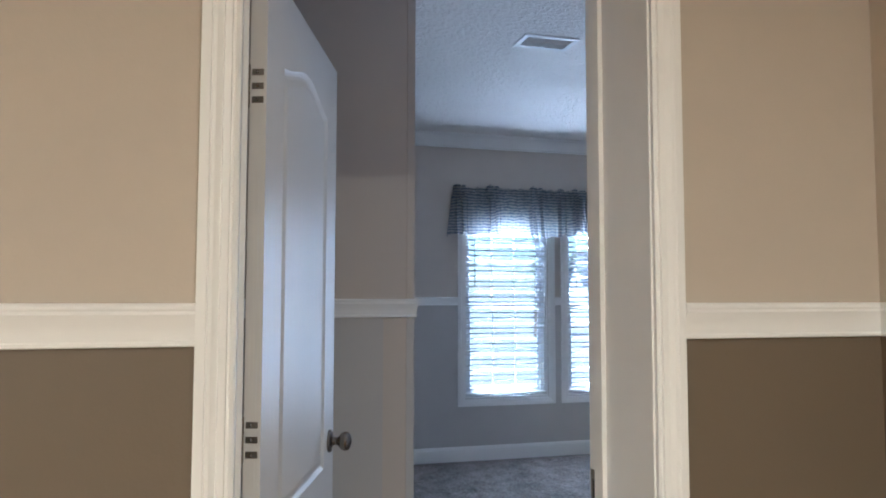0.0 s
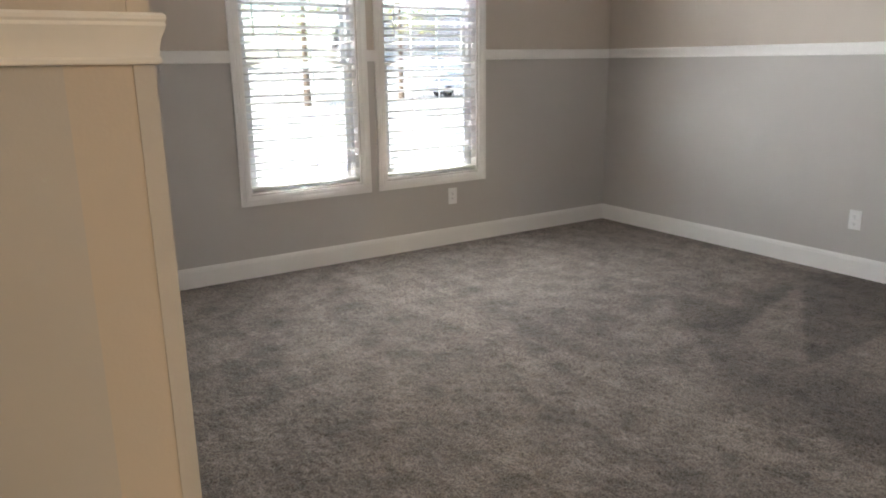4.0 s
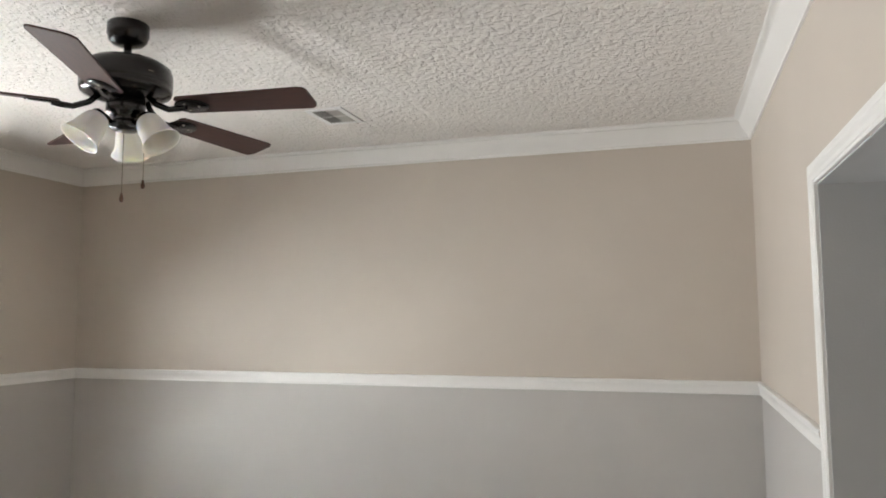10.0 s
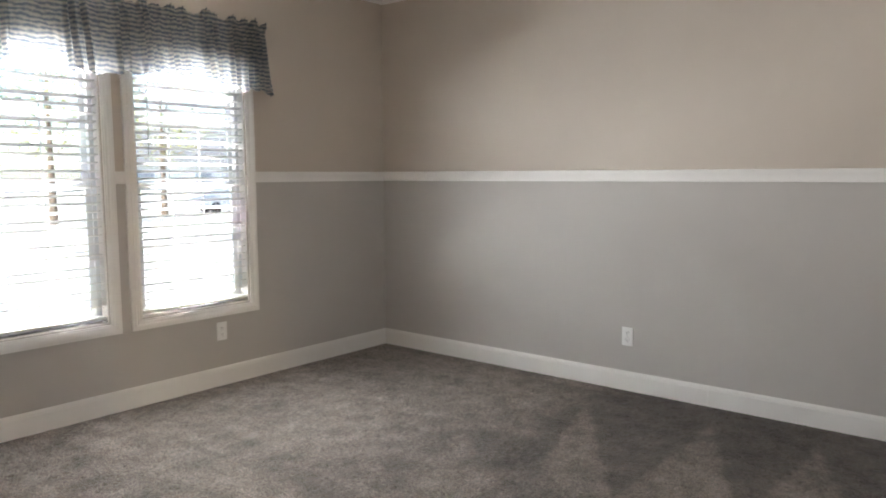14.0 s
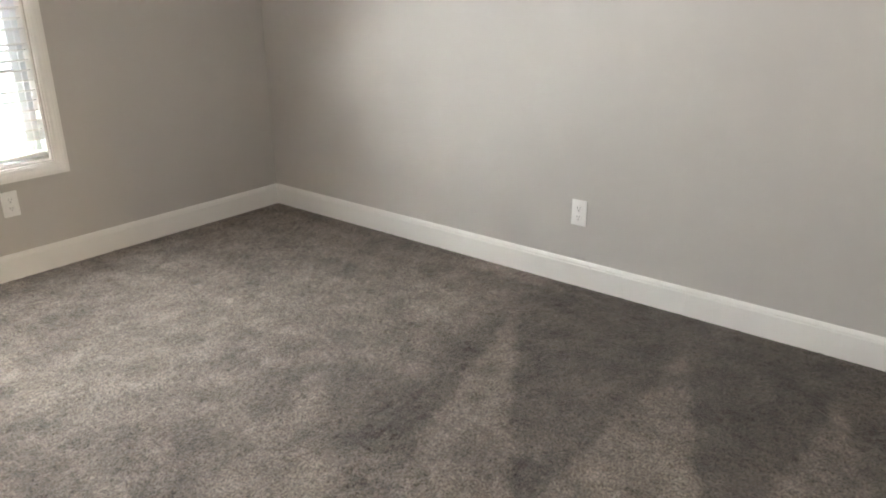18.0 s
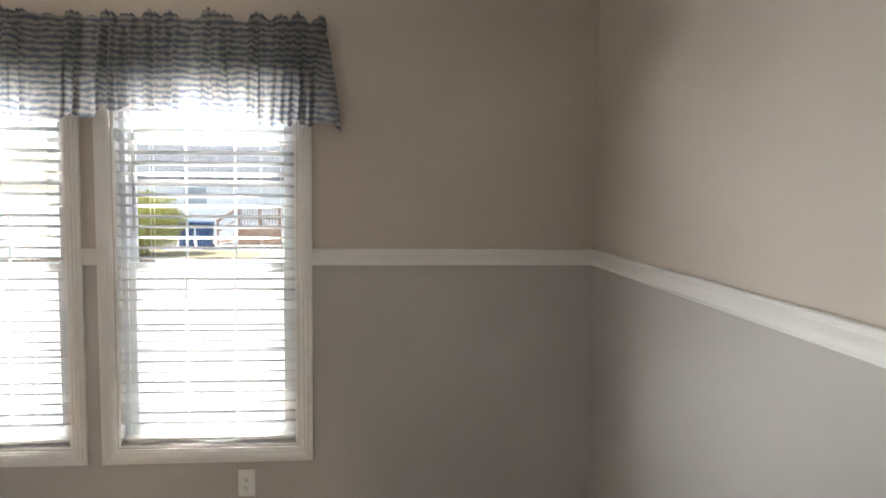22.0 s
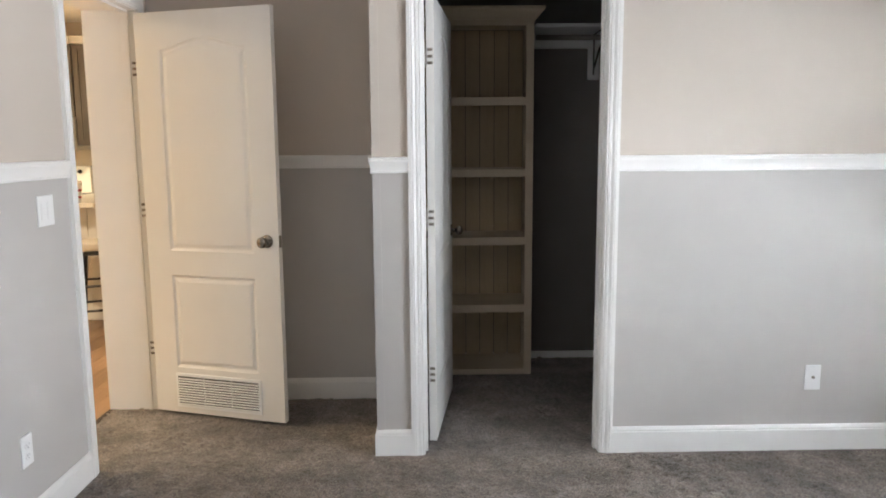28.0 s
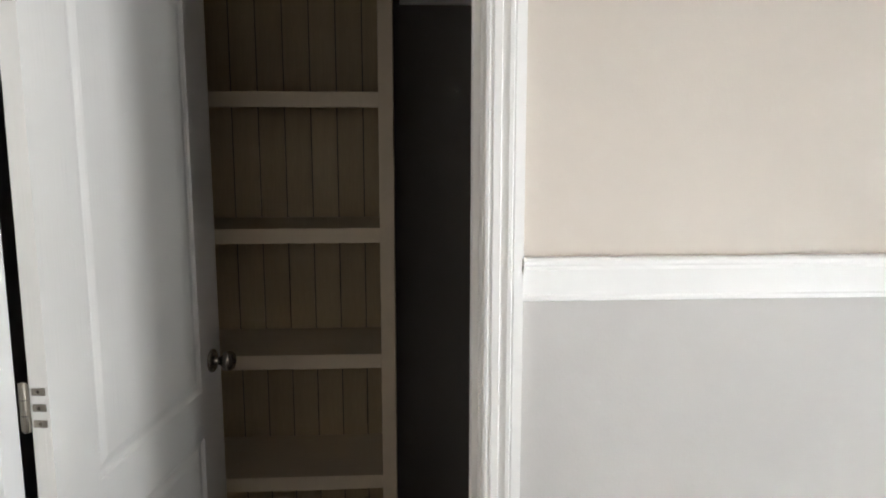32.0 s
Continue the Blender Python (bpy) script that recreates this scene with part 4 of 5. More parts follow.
# ceiling fan ----------------------------------------------------------------
def ceiling_fan(x, y):
    ob = thing("ceiling_fan", (x, y, CZ), "black ceiling fan with five walnut blades and three glass shades", "fan")
    part("canopy", lathe([(0, 0), (.066, 0), (.070, -.006), (.070, -.042), (.066, -.048), (.064, -.060), (.052, -.072), (.030, -.078), (.016, -.080), (0, -.080)], 40), M["bronze"], ob)
    part("downrod", lathe([(0, -.078), (.0135, -.078), (.0135, -.130), (0, -.130)], 20), M["bronze"], ob)
    part("motor_housing", lathe([(0, -.118), (.026, -.120), (.030, -.128), (.080, -.133), (.120, -.142), (.146, -.160), (.153, -.182), (.153, -.222), (.150, -.230),
                                 (.153, -.236), (.148, -.250), (.120, -.262), (.070, -.268), (0, -.268)], 48), M["bronze"], ob)
    badge = part("badge", box(-.011, -.1545, -.202, .011, -.1515, -.198, .001), M["nickel"], ob, "small pale name badge")
    badge.matrix_basis = pose(0, 0, 0, 0, 0, -20)
    part("switch_housing", lathe([(0, -.266), (.064, -.268), (.064, -.318), (.058, -.326), (.046, -.332), (.046, -.350), (.052, -.356), (.052, -.372), (.040, -.382), (0, -.386)], 36), M["bronze"], ob)
    R0, R1, wa, wb, th = .205, .684, .110, .138, .0058
    outline = [(R0, -wa / 2 + .012), (R0 + .012, -wa / 2)]
    outline += [(R1 - .030, -wb / 2), (R1 - .012, -wb / 2 + .006), (R1 - .004, -wb / 2 + .020)]
    outline += [(R1, wb / 2 - .030), (R1 - .006, wb / 2 - .012), (R1 - .020, wb / 2)]
    outline += [(R0 + .012, wa / 2), (R0, wa / 2 - .012)]
    for k in range(5):
        bm = bmesh.new()
        lo = [bm.verts.new((a, b, -th / 2)) for a, b in outline]
        hi = [bm.verts.new((a, b, th / 2)) for a, b in outline]
        bm.faces.new(lo[::-1]), bm.faces.new(hi)
        for i in range(len(outline)):
            j = (i + 1) % len(outline)
            bm.faces.new((lo[i], lo[j], hi[j], hi[i]))
        bm.transform(pose(0, 0, 0, -12))
        blade = part("blade", bm, M["blade"], ob, "dark walnut fan blade")
        az = 61 + 72 * k
        blade.matrix_basis = pose(0, 0, -.302, 0, 0, az) @ pose(0, 0, 0, 0, math.degrees(.018 * math.cos(radians(az))), 0)
        iron = bmesh.new()
        merge(iron, tube([(.085, 0, .040), (.115, 0, .008), (.165, 0, -.014), (.205, 0, -.012), (.228, 0, -.008)], .0105, 10))
        pl = lathe([(0, -.004), (.050, -.004), (.053, -.001), (.053, .002), (0, .002)], 24)
        pl.transform(pose(.250, 0, -.006, -12) @ Matrix.Diagonal((1.15, .82, 1, 1)))
        merge(iron, pl)
        part("blade_iron", iron, M["bronze"], blade)
        for dx, dy in ((.235, .022), (.235, -.022), (.278, 0)):
            sc = lathe([(0, 0), (.005, 0), (.004, -.002), (0, -.0026)], 10)
            sc.transform(pose(0, 0, 0, -12) @ pose(dx, dy, -.0095))
            part("screw", sc, M["hinge"], blade)
    for az in (32, 152, 272):
        c, s = math.cos(radians(az)), math.sin(radians(az))
        arm = part("light_arm", tube([(.036 * c, .036 * s, -.362), (.062 * c, .062 * s, -.352), (.082 * c, .082 * s, -.356), (.092 * c, .092 * s, -.372)], .009, 10), M["bronze"], ob)
        sh = lathe([(.020, .012), (.029, .007), (.038, -.004), (.044, -.020), (.0475, -.040), (.050, -.060), (.0545, -.078), (.061, -.092), (.0655, -.099),
                    (.0635, -.0985), (.0525, -.078), (.048, -.060), (.0455, -.040), (.042, -.020), (.036, -.004), (.026, .003)], 36)
        shade = part("shade", sh, M["shade"], arm, "frosted white bell-shaped glass shade")
        shade.matrix_basis = Matrix.Translation((.088 * c, .088 * s, -.352)) @ Matrix.Rotation(radians(36), 4, Vector((s, -c, 0))) @ Matrix.Scale(1.04, 4)
        fit_ = part("fitter", lathe([(0, .018), (.024, .018), (.031, .008), (.031, -.006), (.028, -.006), (.028, .006), (0, .010)], 24), M["bronze"], arm)
        fit_.matrix_basis = shade.matrix_basis
    for dx, dy, z in ((-.024, -.016, -.632), (.050, -.040, -.575)):
        ch = part("pull_chain", tube([(dx, dy, -.372), (dx, dy, z + .028)], .0011, 6), M["chain"], ob, "thin metal pull chain")
        bob = lathe([(0, .028), (.003, .027), (.0045, .020), (.0070, .010), (.0070, .002), (.0048, -.004), (0, -.006)], 16)
        bob.transform(pose(dx, dy, z))
        part("bob", bob, M["bob"], ch, "dark wooden pull bob")
    return ob


ceiling_fan(2.055, 2.222)


def ceiling_vent(x, y, turn, lx, ly):
    ob = thing("ceiling_vent", (x, y, CZ), "white metal ceiling air vent with angled slats", "vent", turn=turn)
    part("backing", box(-lx / 2 + .02, -ly / 2 + .02, -.003, lx / 2 - .02, ly / 2 - .02, -.0005), M["slot"], ob)
    fr = bmesh.new()
    for a in ((-lx / 2, -ly / 2, lx / 2, -ly / 2 + .028), (-lx / 2, ly / 2 - .028, lx / 2, ly / 2), (-lx / 2, -ly / 2 + .028, -lx / 2 + .028, ly / 2 - .028),
              (lx / 2 - .028, -ly / 2 + .028, lx / 2, ly / 2 - .028)):
        box(a[0], a[1], -.008, a[2], a[3], 0, .002, fr)
    part("frame", fr, M["plastic"], ob)
    nrow = 10
    first = None
    for k in range(nrow):
        yy = -ly / 2 + .032 + (ly - .064) * k / (nrow - 1)
        m = pose(0, yy, -.006, 34 if k < nrow * .5 else -34, 0, 0)
        if first is None:
            first = part("slat", box(-lx / 2 + .029, -.0007, -.004, lx / 2 - .029, .0007, .004), M["plastic"], ob)
            first.matrix_basis = m
        else:
            again("slat", first.data, ob, m)
    part("crossbar", box(-.004, -ly / 2 + .028, -.0075, .004, ly / 2 - .028, -.0045), M["plastic"], ob)
    return ob


ceiling_vent(3.35, 2.05, 0, .28, .20)
ceiling_vent(.912, 2.05, 0, .31, .19)


# closet ---------------------------------------------------------------------
def closet_shelves():
    x0, xb, y0, y1 = -1.152, -1.508, RET + .093, 2.078
    w, dpt = y1 - y0, x0 - xb
    ob = thing("closet_shelf_unit", (x0, y0, 0), "tall built-in taupe shelf unit with beadboard back, empty", "shelf")

    def b(nm, xa, ya, za, xb_, yb, zb, mat="shelf", bev=.0015):
        return part(nm, box(xa, ya, za, xb_, yb, zb, bev), M[mat], ob)

    b("side_panel", -dpt + .008, w - .018, .006, -.020, w, 2.135)
    b("side_panel", -dpt + .008, 0, .006, -.020, .018, 2.135)
    b("stile", -.020, w - .045, .003, 0, w, 2.135)
    b("stile", -.020, 0, .003, 0, .045, 2.135)
    b("rail", -.020, .045, .003, -.001, w - .045, .036)
    b("rail", -.020, .045, 2.085, -.001, w - .045, 2.135)
    tops = (.036, .441, .854, 1.262, 1.680)
    for z in tops:
        b("shelf", -dpt + .012, .018, z - .020, -.020, w - .018, z - .001)
        if z > .1:
            b("rail", -.020, .045, z - .047, -.001, w - .045, z)
    b("top_panel", -dpt + .008, .018, 2.110, -.020, w - .018, 2.132)
    cr = [(0, 2.118), (.008, 2.118), (.012, 2.128), (.022, 2.140), (.040, 2.158), (.052, 2.166), (.055, 2.170), (.055, 2.186), (0, 2.186)]
    part("crown", run(cr, (.0005, 0), (.0005, w), (1, 0), 0, 1), M["shelf"], ob)
    part("crown", run(cr, (0, w + .0005), (-dpt + .008, w + .0005), (0, 1), 1, 0), M["shelf"], ob)
    part("top_board", box(-dpt + .008, 0, 2.137, -.001, w - .001, 2.184), M["shelf"], ob)
    n_, first = 8, None
    pw = (w - .036) / n_
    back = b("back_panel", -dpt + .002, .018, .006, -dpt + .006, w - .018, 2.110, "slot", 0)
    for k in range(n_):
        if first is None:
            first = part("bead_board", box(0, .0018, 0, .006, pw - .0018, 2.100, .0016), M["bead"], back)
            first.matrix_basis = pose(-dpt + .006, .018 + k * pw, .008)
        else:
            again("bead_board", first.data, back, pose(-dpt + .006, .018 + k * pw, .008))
    return ob


closet_shelves()
rack = thing("closet_shelf", (-1.508, 2.10, 2.075), "white closet shelf board with hanging rod on brackets", "shelf")
part("board", box(0, 0, .010, .30, D - 2.10 - .003, .030, .002), M["trim"], rack)
part("cleat", box(0, 0, -.078, .018, D - 2.10 - .003, .009, .002), M["trim"], rack)
part("rod", tube([(.26, .002, -.045), (.26, D - 2.10 - .005, -.045)], .0155, 16), M["hinge"], rack, "dark metal hanging rod")
for y in (.40, 1.4):
    br = bmesh.new()
    merge(br, tube([(.018, y, -.20), (.05, y, -.19), (.15, y, -.11), (.235, y, -.070), (.262, y, -.066), (.282, y, -.052)], .006, 8))
    merge(br, tube([(.020, y, -.24), (.020, y, .005), (.28, y, .005)], .005, 8))
    part("bracket", br, M["bronze"], rack, "dark metal shelf bracket")
    part("mounting_block", box(.0, y - .035, -.27, .016, y + .035, -.079, .002), M["trim"], rack)


# hall and kitchen -----------------------------------------------------------
def kitchen():
    # base cabinets, range and wall cabinets along the far wall
    for y0, y1, lab in ((-1.20, -.18, "white base cabinet with two doors"), (-2.215, -1.205, "white base cabinet with two doors"), (-3.9, -2.985, "white base cabinet with two doors")):
        cb = thing("base_cabinet", (-4.35, y0, 0), lab, "cabinet")
        w = y1 - y0
        part("body", box(-.60, 0, .09, -.02, w, .87, .002), M["cab_white"], cb)
        part("toe_kick", box(-.60, .01, -.003, -.07, w - .01, .09), M["black"], cb)
        for k in range(2):
            dr = part("door", box(-.02, .01 + k * w / 2, .10, 0, (k + 1) * w / 2 - .01, .70, .004), M["cab_white"], cb)
            part("handle", tube([(.0, w / 2 + (-.05 if k == 0 else .05), .60), (.025, w / 2 + (-.05 if k == 0 else .05), .60),
                                 (.025, w / 2 + (-.05 if k == 0 else .05), .68), (0, w / 2 + (-.05 if k == 0 else .05), .68)], .005, 8), M["nickel"], dr)
            part("drawer", box(-.02, .01 + k * w / 2, .72, 0, (k + 1) * w / 2 - .01, .86, .004), M["cab_white"], cb)
        tp = thing("countertop", (-4.35, y0, .875), "pale laminate countertop on the base cabinet", "countertop")
        part("slab", box(-.62, 0, 0, .03, w, .035, .004), M["counter"], tp)
    rg = thing("kitchen_range", (-4.33, -2.98, 0), "white and black freestanding kitchen range", "stove")
    part("body", box(-.62, 0, -.003, -.02, .76, .90, .004), M["steel"], rg)
    part("oven_door", box(-.02, .01, .22, .005, .75, .74, .006), M["steel"], rg)
    part("oven_window", box(.005, .14, .36, .007, .62, .62), M["black"], rg)
    part("handle", tube([(.004, .08, .70), (.04, .10, .70), (.04, .66, .70), (.004, .68, .70)], .009, 8), M["nickel"], rg)
    part("cooktop", box(-.60, .01, .90, 0, .75, .912, .003), M["black"], rg)
    bp = part("control_panel", box(-.62, 0, .912, -.54, .76, 1.205, .008), M["steel"], rg)
    for k in range(4):
        kn = lathe([(0, 0), (.022, 0), (.020, .018), (0, .020)], 18)
        kn.transform(pose(-.54, .10 + .085 * k + (.29 if k > 1 else 0), 1.145, 0, 90))
        part("control_knob", kn, M["black"], bp)
    part("clock", box(-.541, .30, 1.11, -.538, .46, 1.18), M["black"], bp)
    mw = thing("microwave_oven", (-4.55, -2.98, 1.38), "white over-the-range microwave oven with dark door window", "microwave")
    part("body", box(-.40, 0, 0, -.02, .76, .335, .006), M["steel"], mw)
    md = part("door", box(-.02, .005, .012, 0, .57, .325, .006), M["steel"], mw)
    part("door_window", box(0, .06, .06, .002, .47, .275), M["black"], md)
    part("handle", tube([(.0, .53, .05), (.028, .53, .06), (.028, .53, .27), (.0, .53, .28)], .008, 8), M["steel"], md)
    kp = part("keypad", box(-.02, .575, .012, -.002, .755, .325, .004), M["steel"], mw)
    part("display", box(-.002, .60, .25, .0, .73, .30), M["black"], kp)
    for y0, y1, z0 in ((-1.20, -.18, 1.42), (-2.215, -1.205, 1.42), (-2.98, -2.22, 1.72), (-3.9, -2.985, 1.42)):
        uc = thing("wall_cabinet", (-4.62, y0, z0), "dark stained wall cabinet with shaker doors" if z0 < 1.5 else "short dark stained wall cabinet over the microwave", "cabinet")
        tall = 2.46 - z0
        w = y1 - y0
        part("body", box(-.33, 0, 0, -.02, w, tall, .002), M["cab_dark"], uc)
        n_ = max(2, round(w / .45))
        for k in range(n_):
            a, c = k * w / n_ + .004, (k + 1) * w / n_ - .004
            dr = part("door", box(-.02, a, .005, -.004, c, tall - .005, .002), M["cab_dark"], uc)
            for bx in ((a, .005, a + .06, tall - .005), (c - .06, .005, c, tall - .005), (a + .06, .005, c - .06, .065), (a + .06, tall - .065, c - .06, tall - .005)):
                part("door_frame", box(-.004, bx[0], bx[1], .004, bx[2], bx[3], .0015), M["cab_dark"], dr)
        part("crown", box(-.33, -.0, tall, .03, w, tall + .08, .012), M["cab_white"], uc)
    structure(part("wall_kitchen_range", box(-5.06, -4.0, -.10, -4.96, -TS, CZ), M["hall_upper"]), "tan painted kitchen wall behind the range", "wall")
    # breakfast bar with a stool
    bar_ = thing("breakfast_bar", (-2.75, -1.55, 0), "white breakfast bar with pale overhanging top", "counter")
    part("panel", box(-.55, -1.5, -.003, 0, .35, .938, .003), M["cab_white"], bar_)
    part("top", box(-.62, -1.55, .940, .26, .42, .980, .006), M["counter"], bar_)
    part("base_trim", box(0.014, -1.5, -.003, .024, .35, .10, .002), M["cab_white"], bar_)
    bead = None
    for k in range(18):
        if bead is None:
            first = part("bead_board", box(.001, .002, .0, .013, .1008, .936, .003), M["cab_white"], bar_)
            bead = first.data
            first.matrix_basis = pose(0, -1.5, 0)
        else:
            again("bead_board", bead, bar_, pose(0, -1.5 + .1028 * k, 0))
    st = thing("bar_stool", (-2.30, -.98, -.003), "dark wooden bar stool with a pale cushioned seat", "stool", "stools at the breakfast bar", turn=20)
    part("seat", box(-.19, -.19, .63, .19, .19, .66, .006), M["black"], st)
    part("cushion", box(-.195, -.195, .66, .195, .195, .715, .022), M["counter"], st, "pale upholstered seat cushion")
    for sx in (-1, 1):
        for sy in (-1, 1):
            part("leg", tube([(.15 * sx, .15 * sy, .64), (.20 * sx, .20 * sy, 0)], .019, 8), M["black"], st)
    for z in (.22, .40):
        for a, c in (((-1, -1), (1, -1)), ((1, -1), (1, 1)), ((1, 1), (-1, 1)), ((-1, 1), (-1, -1))):
            r = .20 - .05 * z / .66
            part("stretcher", tube([(a[0] * r, a[1] * r, z), (c[0] * r, c[1] * r, z)], .009, 8), M["black"], st)
    copy_thing(st, pose(-2.31, -1.52, -.003, 0, 0, 8))
    jar = thing("paper_cup", (-2.56, -1.29, .980), "white paper cup with red bands on the bar top", "cup")
    part("body", lathe([(0, 0), (.034, 0), (.035, .004), (.046, .150), (.044, .150), (.033, .006), (0, .006)], 24), M["plastic"], jar)
    part("lid", lathe([(.0, .156), (.040, .156), (.042, .150), (.049, .150), (.049, .158), (.043, .162), (.040, .168), (0, .168)], 24), M["plastic"], jar)
    red = material("red_print", (.42, .06, .05), .5)
    for z0, z1 in ((.035, .050), (.085, .105)):
        part("band", lathe([(.0352 + .0753 * z0, z0), (.0352 + .0753 * z1, z1)], 24), red, jar, "printed red band")


kitchen()
# invented pendant around the added kitchen lamp, out of view
fx = thing("pendant_light", (-3.4, -5.2, CZ), "unseen white pendant added to carry the kitchen lamp", "light")
part("canopy", lathe([(0, -.03), (.05, -.03), (.06, -.02), (.06, 0), (0, 0)], 24), M["nickel"], fx)
part("cord", tube([(0, 0, -.02), (0, 0, 2.34 - CZ)], .004, 8), M["black"], fx)
part("shade", lathe([(.03, 2.36 - CZ), (.21, 2.27 - CZ), (.215, 2.225 - CZ), (.210, 2.225 - CZ), (.205, 2.265 - CZ), (.03, 2.35 - CZ)], 40), M["plastic"], fx)
# invented rim for the added hall lamp, never in view
fx = thing("ceiling_light", (-0.1, -3.30, CZ), "unseen round ceiling light added to brighten the hall", "light")
part("rim", lathe([(.310, 0), (.335, 0), (.335, -.09), (.315, -.10), (.310, -.09)], 48), M["nickel"], fx)
fx = thing("ceiling_light", (2.6, -1.2, CZ), "small round flush ceiling light in the bathroom", "light")
part("rim", lathe([(.105, 0), (.125, 0), (.125, -.07), (.110, -.08), (.105, -.07)], 30), M["nickel"], fx)


# outdoors -------------------------------------------------------------------
GZ = -0.78
M["ground"] = material("pale_gravel_ground", (0.34, 0.322, 0.292), 0.95, vary=0.16, scale=0.35, grain=0.12, grain_scale=9)
M["asphalt_shade"] = material("shaded_asphalt", (0.018, 0.018, 0.022), 0.9, vary=0.12, scale=0.8, grain=0.15, grain_scale=40)
M["siding"] = material("white_siding", (0.74, 0.74, 0.72), 0.6, vary=0.03, scale=0.8)
M["roof"] = material("grey_shingle_roof", (0.13, 0.13, 0.135), 0.9, vary=0.12, scale=2, grain=0.15, grain_scale=12)
M["bush"] = material("yellow_green_leaf", (0.29, 0.275, 0.022), 0.6, vary=0.25, scale=3, island=0.1)
M["leaf"] = material("tree_leaf", (0.20, 0.19, 0.06), 0.6, vary=0.3, scale=2)
M["bark"] = material("tree_bark", (0.16, 0.12, 0.085), 0.9, vary=0.2, scale=6, bump=.01, bump_scale=12)
M["bin"] = material("blue_bin_plastic", (0.03, 0.075, 0.18), 0.45, vary=0.05)
M["deck"] = material("cedar_deck_wood", (0.26, 0.15, 0.09), 0.7, vary=0.15, scale=4, island=0.1)
M["car"] = material("silver_car_paint", (0.45, 0.46, 0.48), 0.3, metal=0.3, coat=0.5)
M["pale_pane"] = material("pale_window_glass", (0.34, 0.36, 0.39), 0.12)
M["dry"] = material("dry_tan_grass", (0.36, 0.28, 0.14), 0.95, vary=0.25, scale=1.5, grain=0.2, grain_scale=20)

g = bmesh.new()
for sx, sy in ((-1, -1), (1, -1), (1, 1), (-1, 1)):
    g.verts.new((900 * sx, 900 * sy, GZ))
g.faces.new(g.verts[:])
structure(part("ground", g, M["ground"]), "pale sunlit gravel ground", "ground")
rd = box(-60, 22.0, GZ - .05, 70, 27.0, GZ + .006)
structure(part("road", rd, M["ground"]), "pale concrete street", "road")
# flat near-black polygon that paints the shadow lying on the parking pad
pad = bmesh.new()
for x, y in ((-9.8, 20.7), (-5.8, 14.75), (-4.6, 14.8), (-7.1, 20.9)):
    pad.verts.new((x, y, GZ + .010))
pad.faces.new(pad.verts[:])
structure(part("pavement", pad, M["asphalt_shade"]), "parking pad patch with its shadow put into the colour", "pavement")
bed = lathe([(0, .05), (1.9, .03), (2.3, 0)], 40)
bed.transform(pose(-4.4, 28.6, GZ) @ Matrix.Diagonal((1.6, .8, 1, 1)))
structure(part("ground_bed", bed, M["dry"]), "dry tan planting bed under the shrubs", "ground")


def crown_of_leaves(n_, rx, ry, rz, seed, size, floor_=-1.0):
    """Many small leaf clumps through an uneven ellipsoid."""
    rng = random.Random(seed)
    vs, fs = [], []
    while len(fs) < n_:
        p = Vector((rng.uniform(-1, 1), rng.uniform(-1, 1), rng.uniform(floor_, 1)))
        r = p.length
        edge = .88 + .22 * noise.noise(p.normalized() * 2.3 + Vector((seed, 0, 0)))
        if r > edge or r < .45 * rng.random():
            continue
        a = Vector((rng.gauss(0, 1), rng.gauss(0, 1), rng.gauss(0, 1))).normalized()
        b = a.orthogonal().normalized()
        s = size * rng.uniform(.6, 1.3)
        c = Vector((p.x * rx, p.y * ry, p.z * rz))
        k = len(vs)
        vs += [c + a * s, c + b * s * .55, c - a * s, c - b * s * .55]
        fs.append((k, k + 1, k + 2, k + 3))
    me = bpy.data.meshes.new("leaves")
    me.from_pydata(vs, [], fs)
    bm = bmesh.new()
    bm.from_mesh(me)
    bpy.data.meshes.remove(me)
    return bm


for x, y, rx, rz, lab, sd in ((-5.15, 28.2, 1.45, 1.25, "large rounded yellow-green shrub", 3), (-6.3, 27.0, 1.25, .78, "low rounded yellow-green shrub", 8)):
    sb = thing("shrub", (x, y, GZ), lab, "shrub")
    part("stem", tube([(0, 0, 0), (.05, 0, .5), (.02, .05, 1.0)], .06), M["bark"], sb)
    cb = crown_of_leaves(15000, rx, rx, rz, sd, .036)
    cb.transform(pose(0, 0, rz * .92))
    part("foliage", cb, M["bush"], sb)


def tree(x, y, h, r, seed, leaves, label, foliage="leaf"):
    tr = thing("tree", (x, y, GZ), label, "tree")
    rng = random.Random(seed)
    tk = bmesh.new()
    merge(tk, lathe([(.19, 0), (.14, h * .2), (.11, h * .45), (.04, h * .85)], 10))
    for k in range(14):
        a, z = rng.uniform(0, 6.28), h * rng.uniform(.32, .8)
        e = r * rng.uniform(.5, .95)
        merge(tk, tube([(0, 0, z), (e * .5 * math.cos(a), e * .5 * math.sin(a), z + .18 * h * .6), (e * math.cos(a), e * math.sin(a), z + h * .22)], .022, 5))
    part("trunk", tk, M["bark"], tr)
    cr = crown_of_leaves(leaves, r, r, h * .36, seed, .12)
    cr.transform(pose(0, 0, h * .66))
    part("crown", cr, M[foliage], tr)
    return tr


tree(-17.1, 36, 5.4, 1.15, 4, 900, "small half-bare yellowing street tree", "bush")
tree(14, 34, 9.0, 3.6, 11, 1500, "tall half-bare tree beyond the street")
tree(21, 37, 8.0, 3.2, 12, 1300, "tall half-bare tree beyond the street")
tree(-2, 58, 7.0, 3.0, 13, 1300, "distant half-bare tree behind the house")


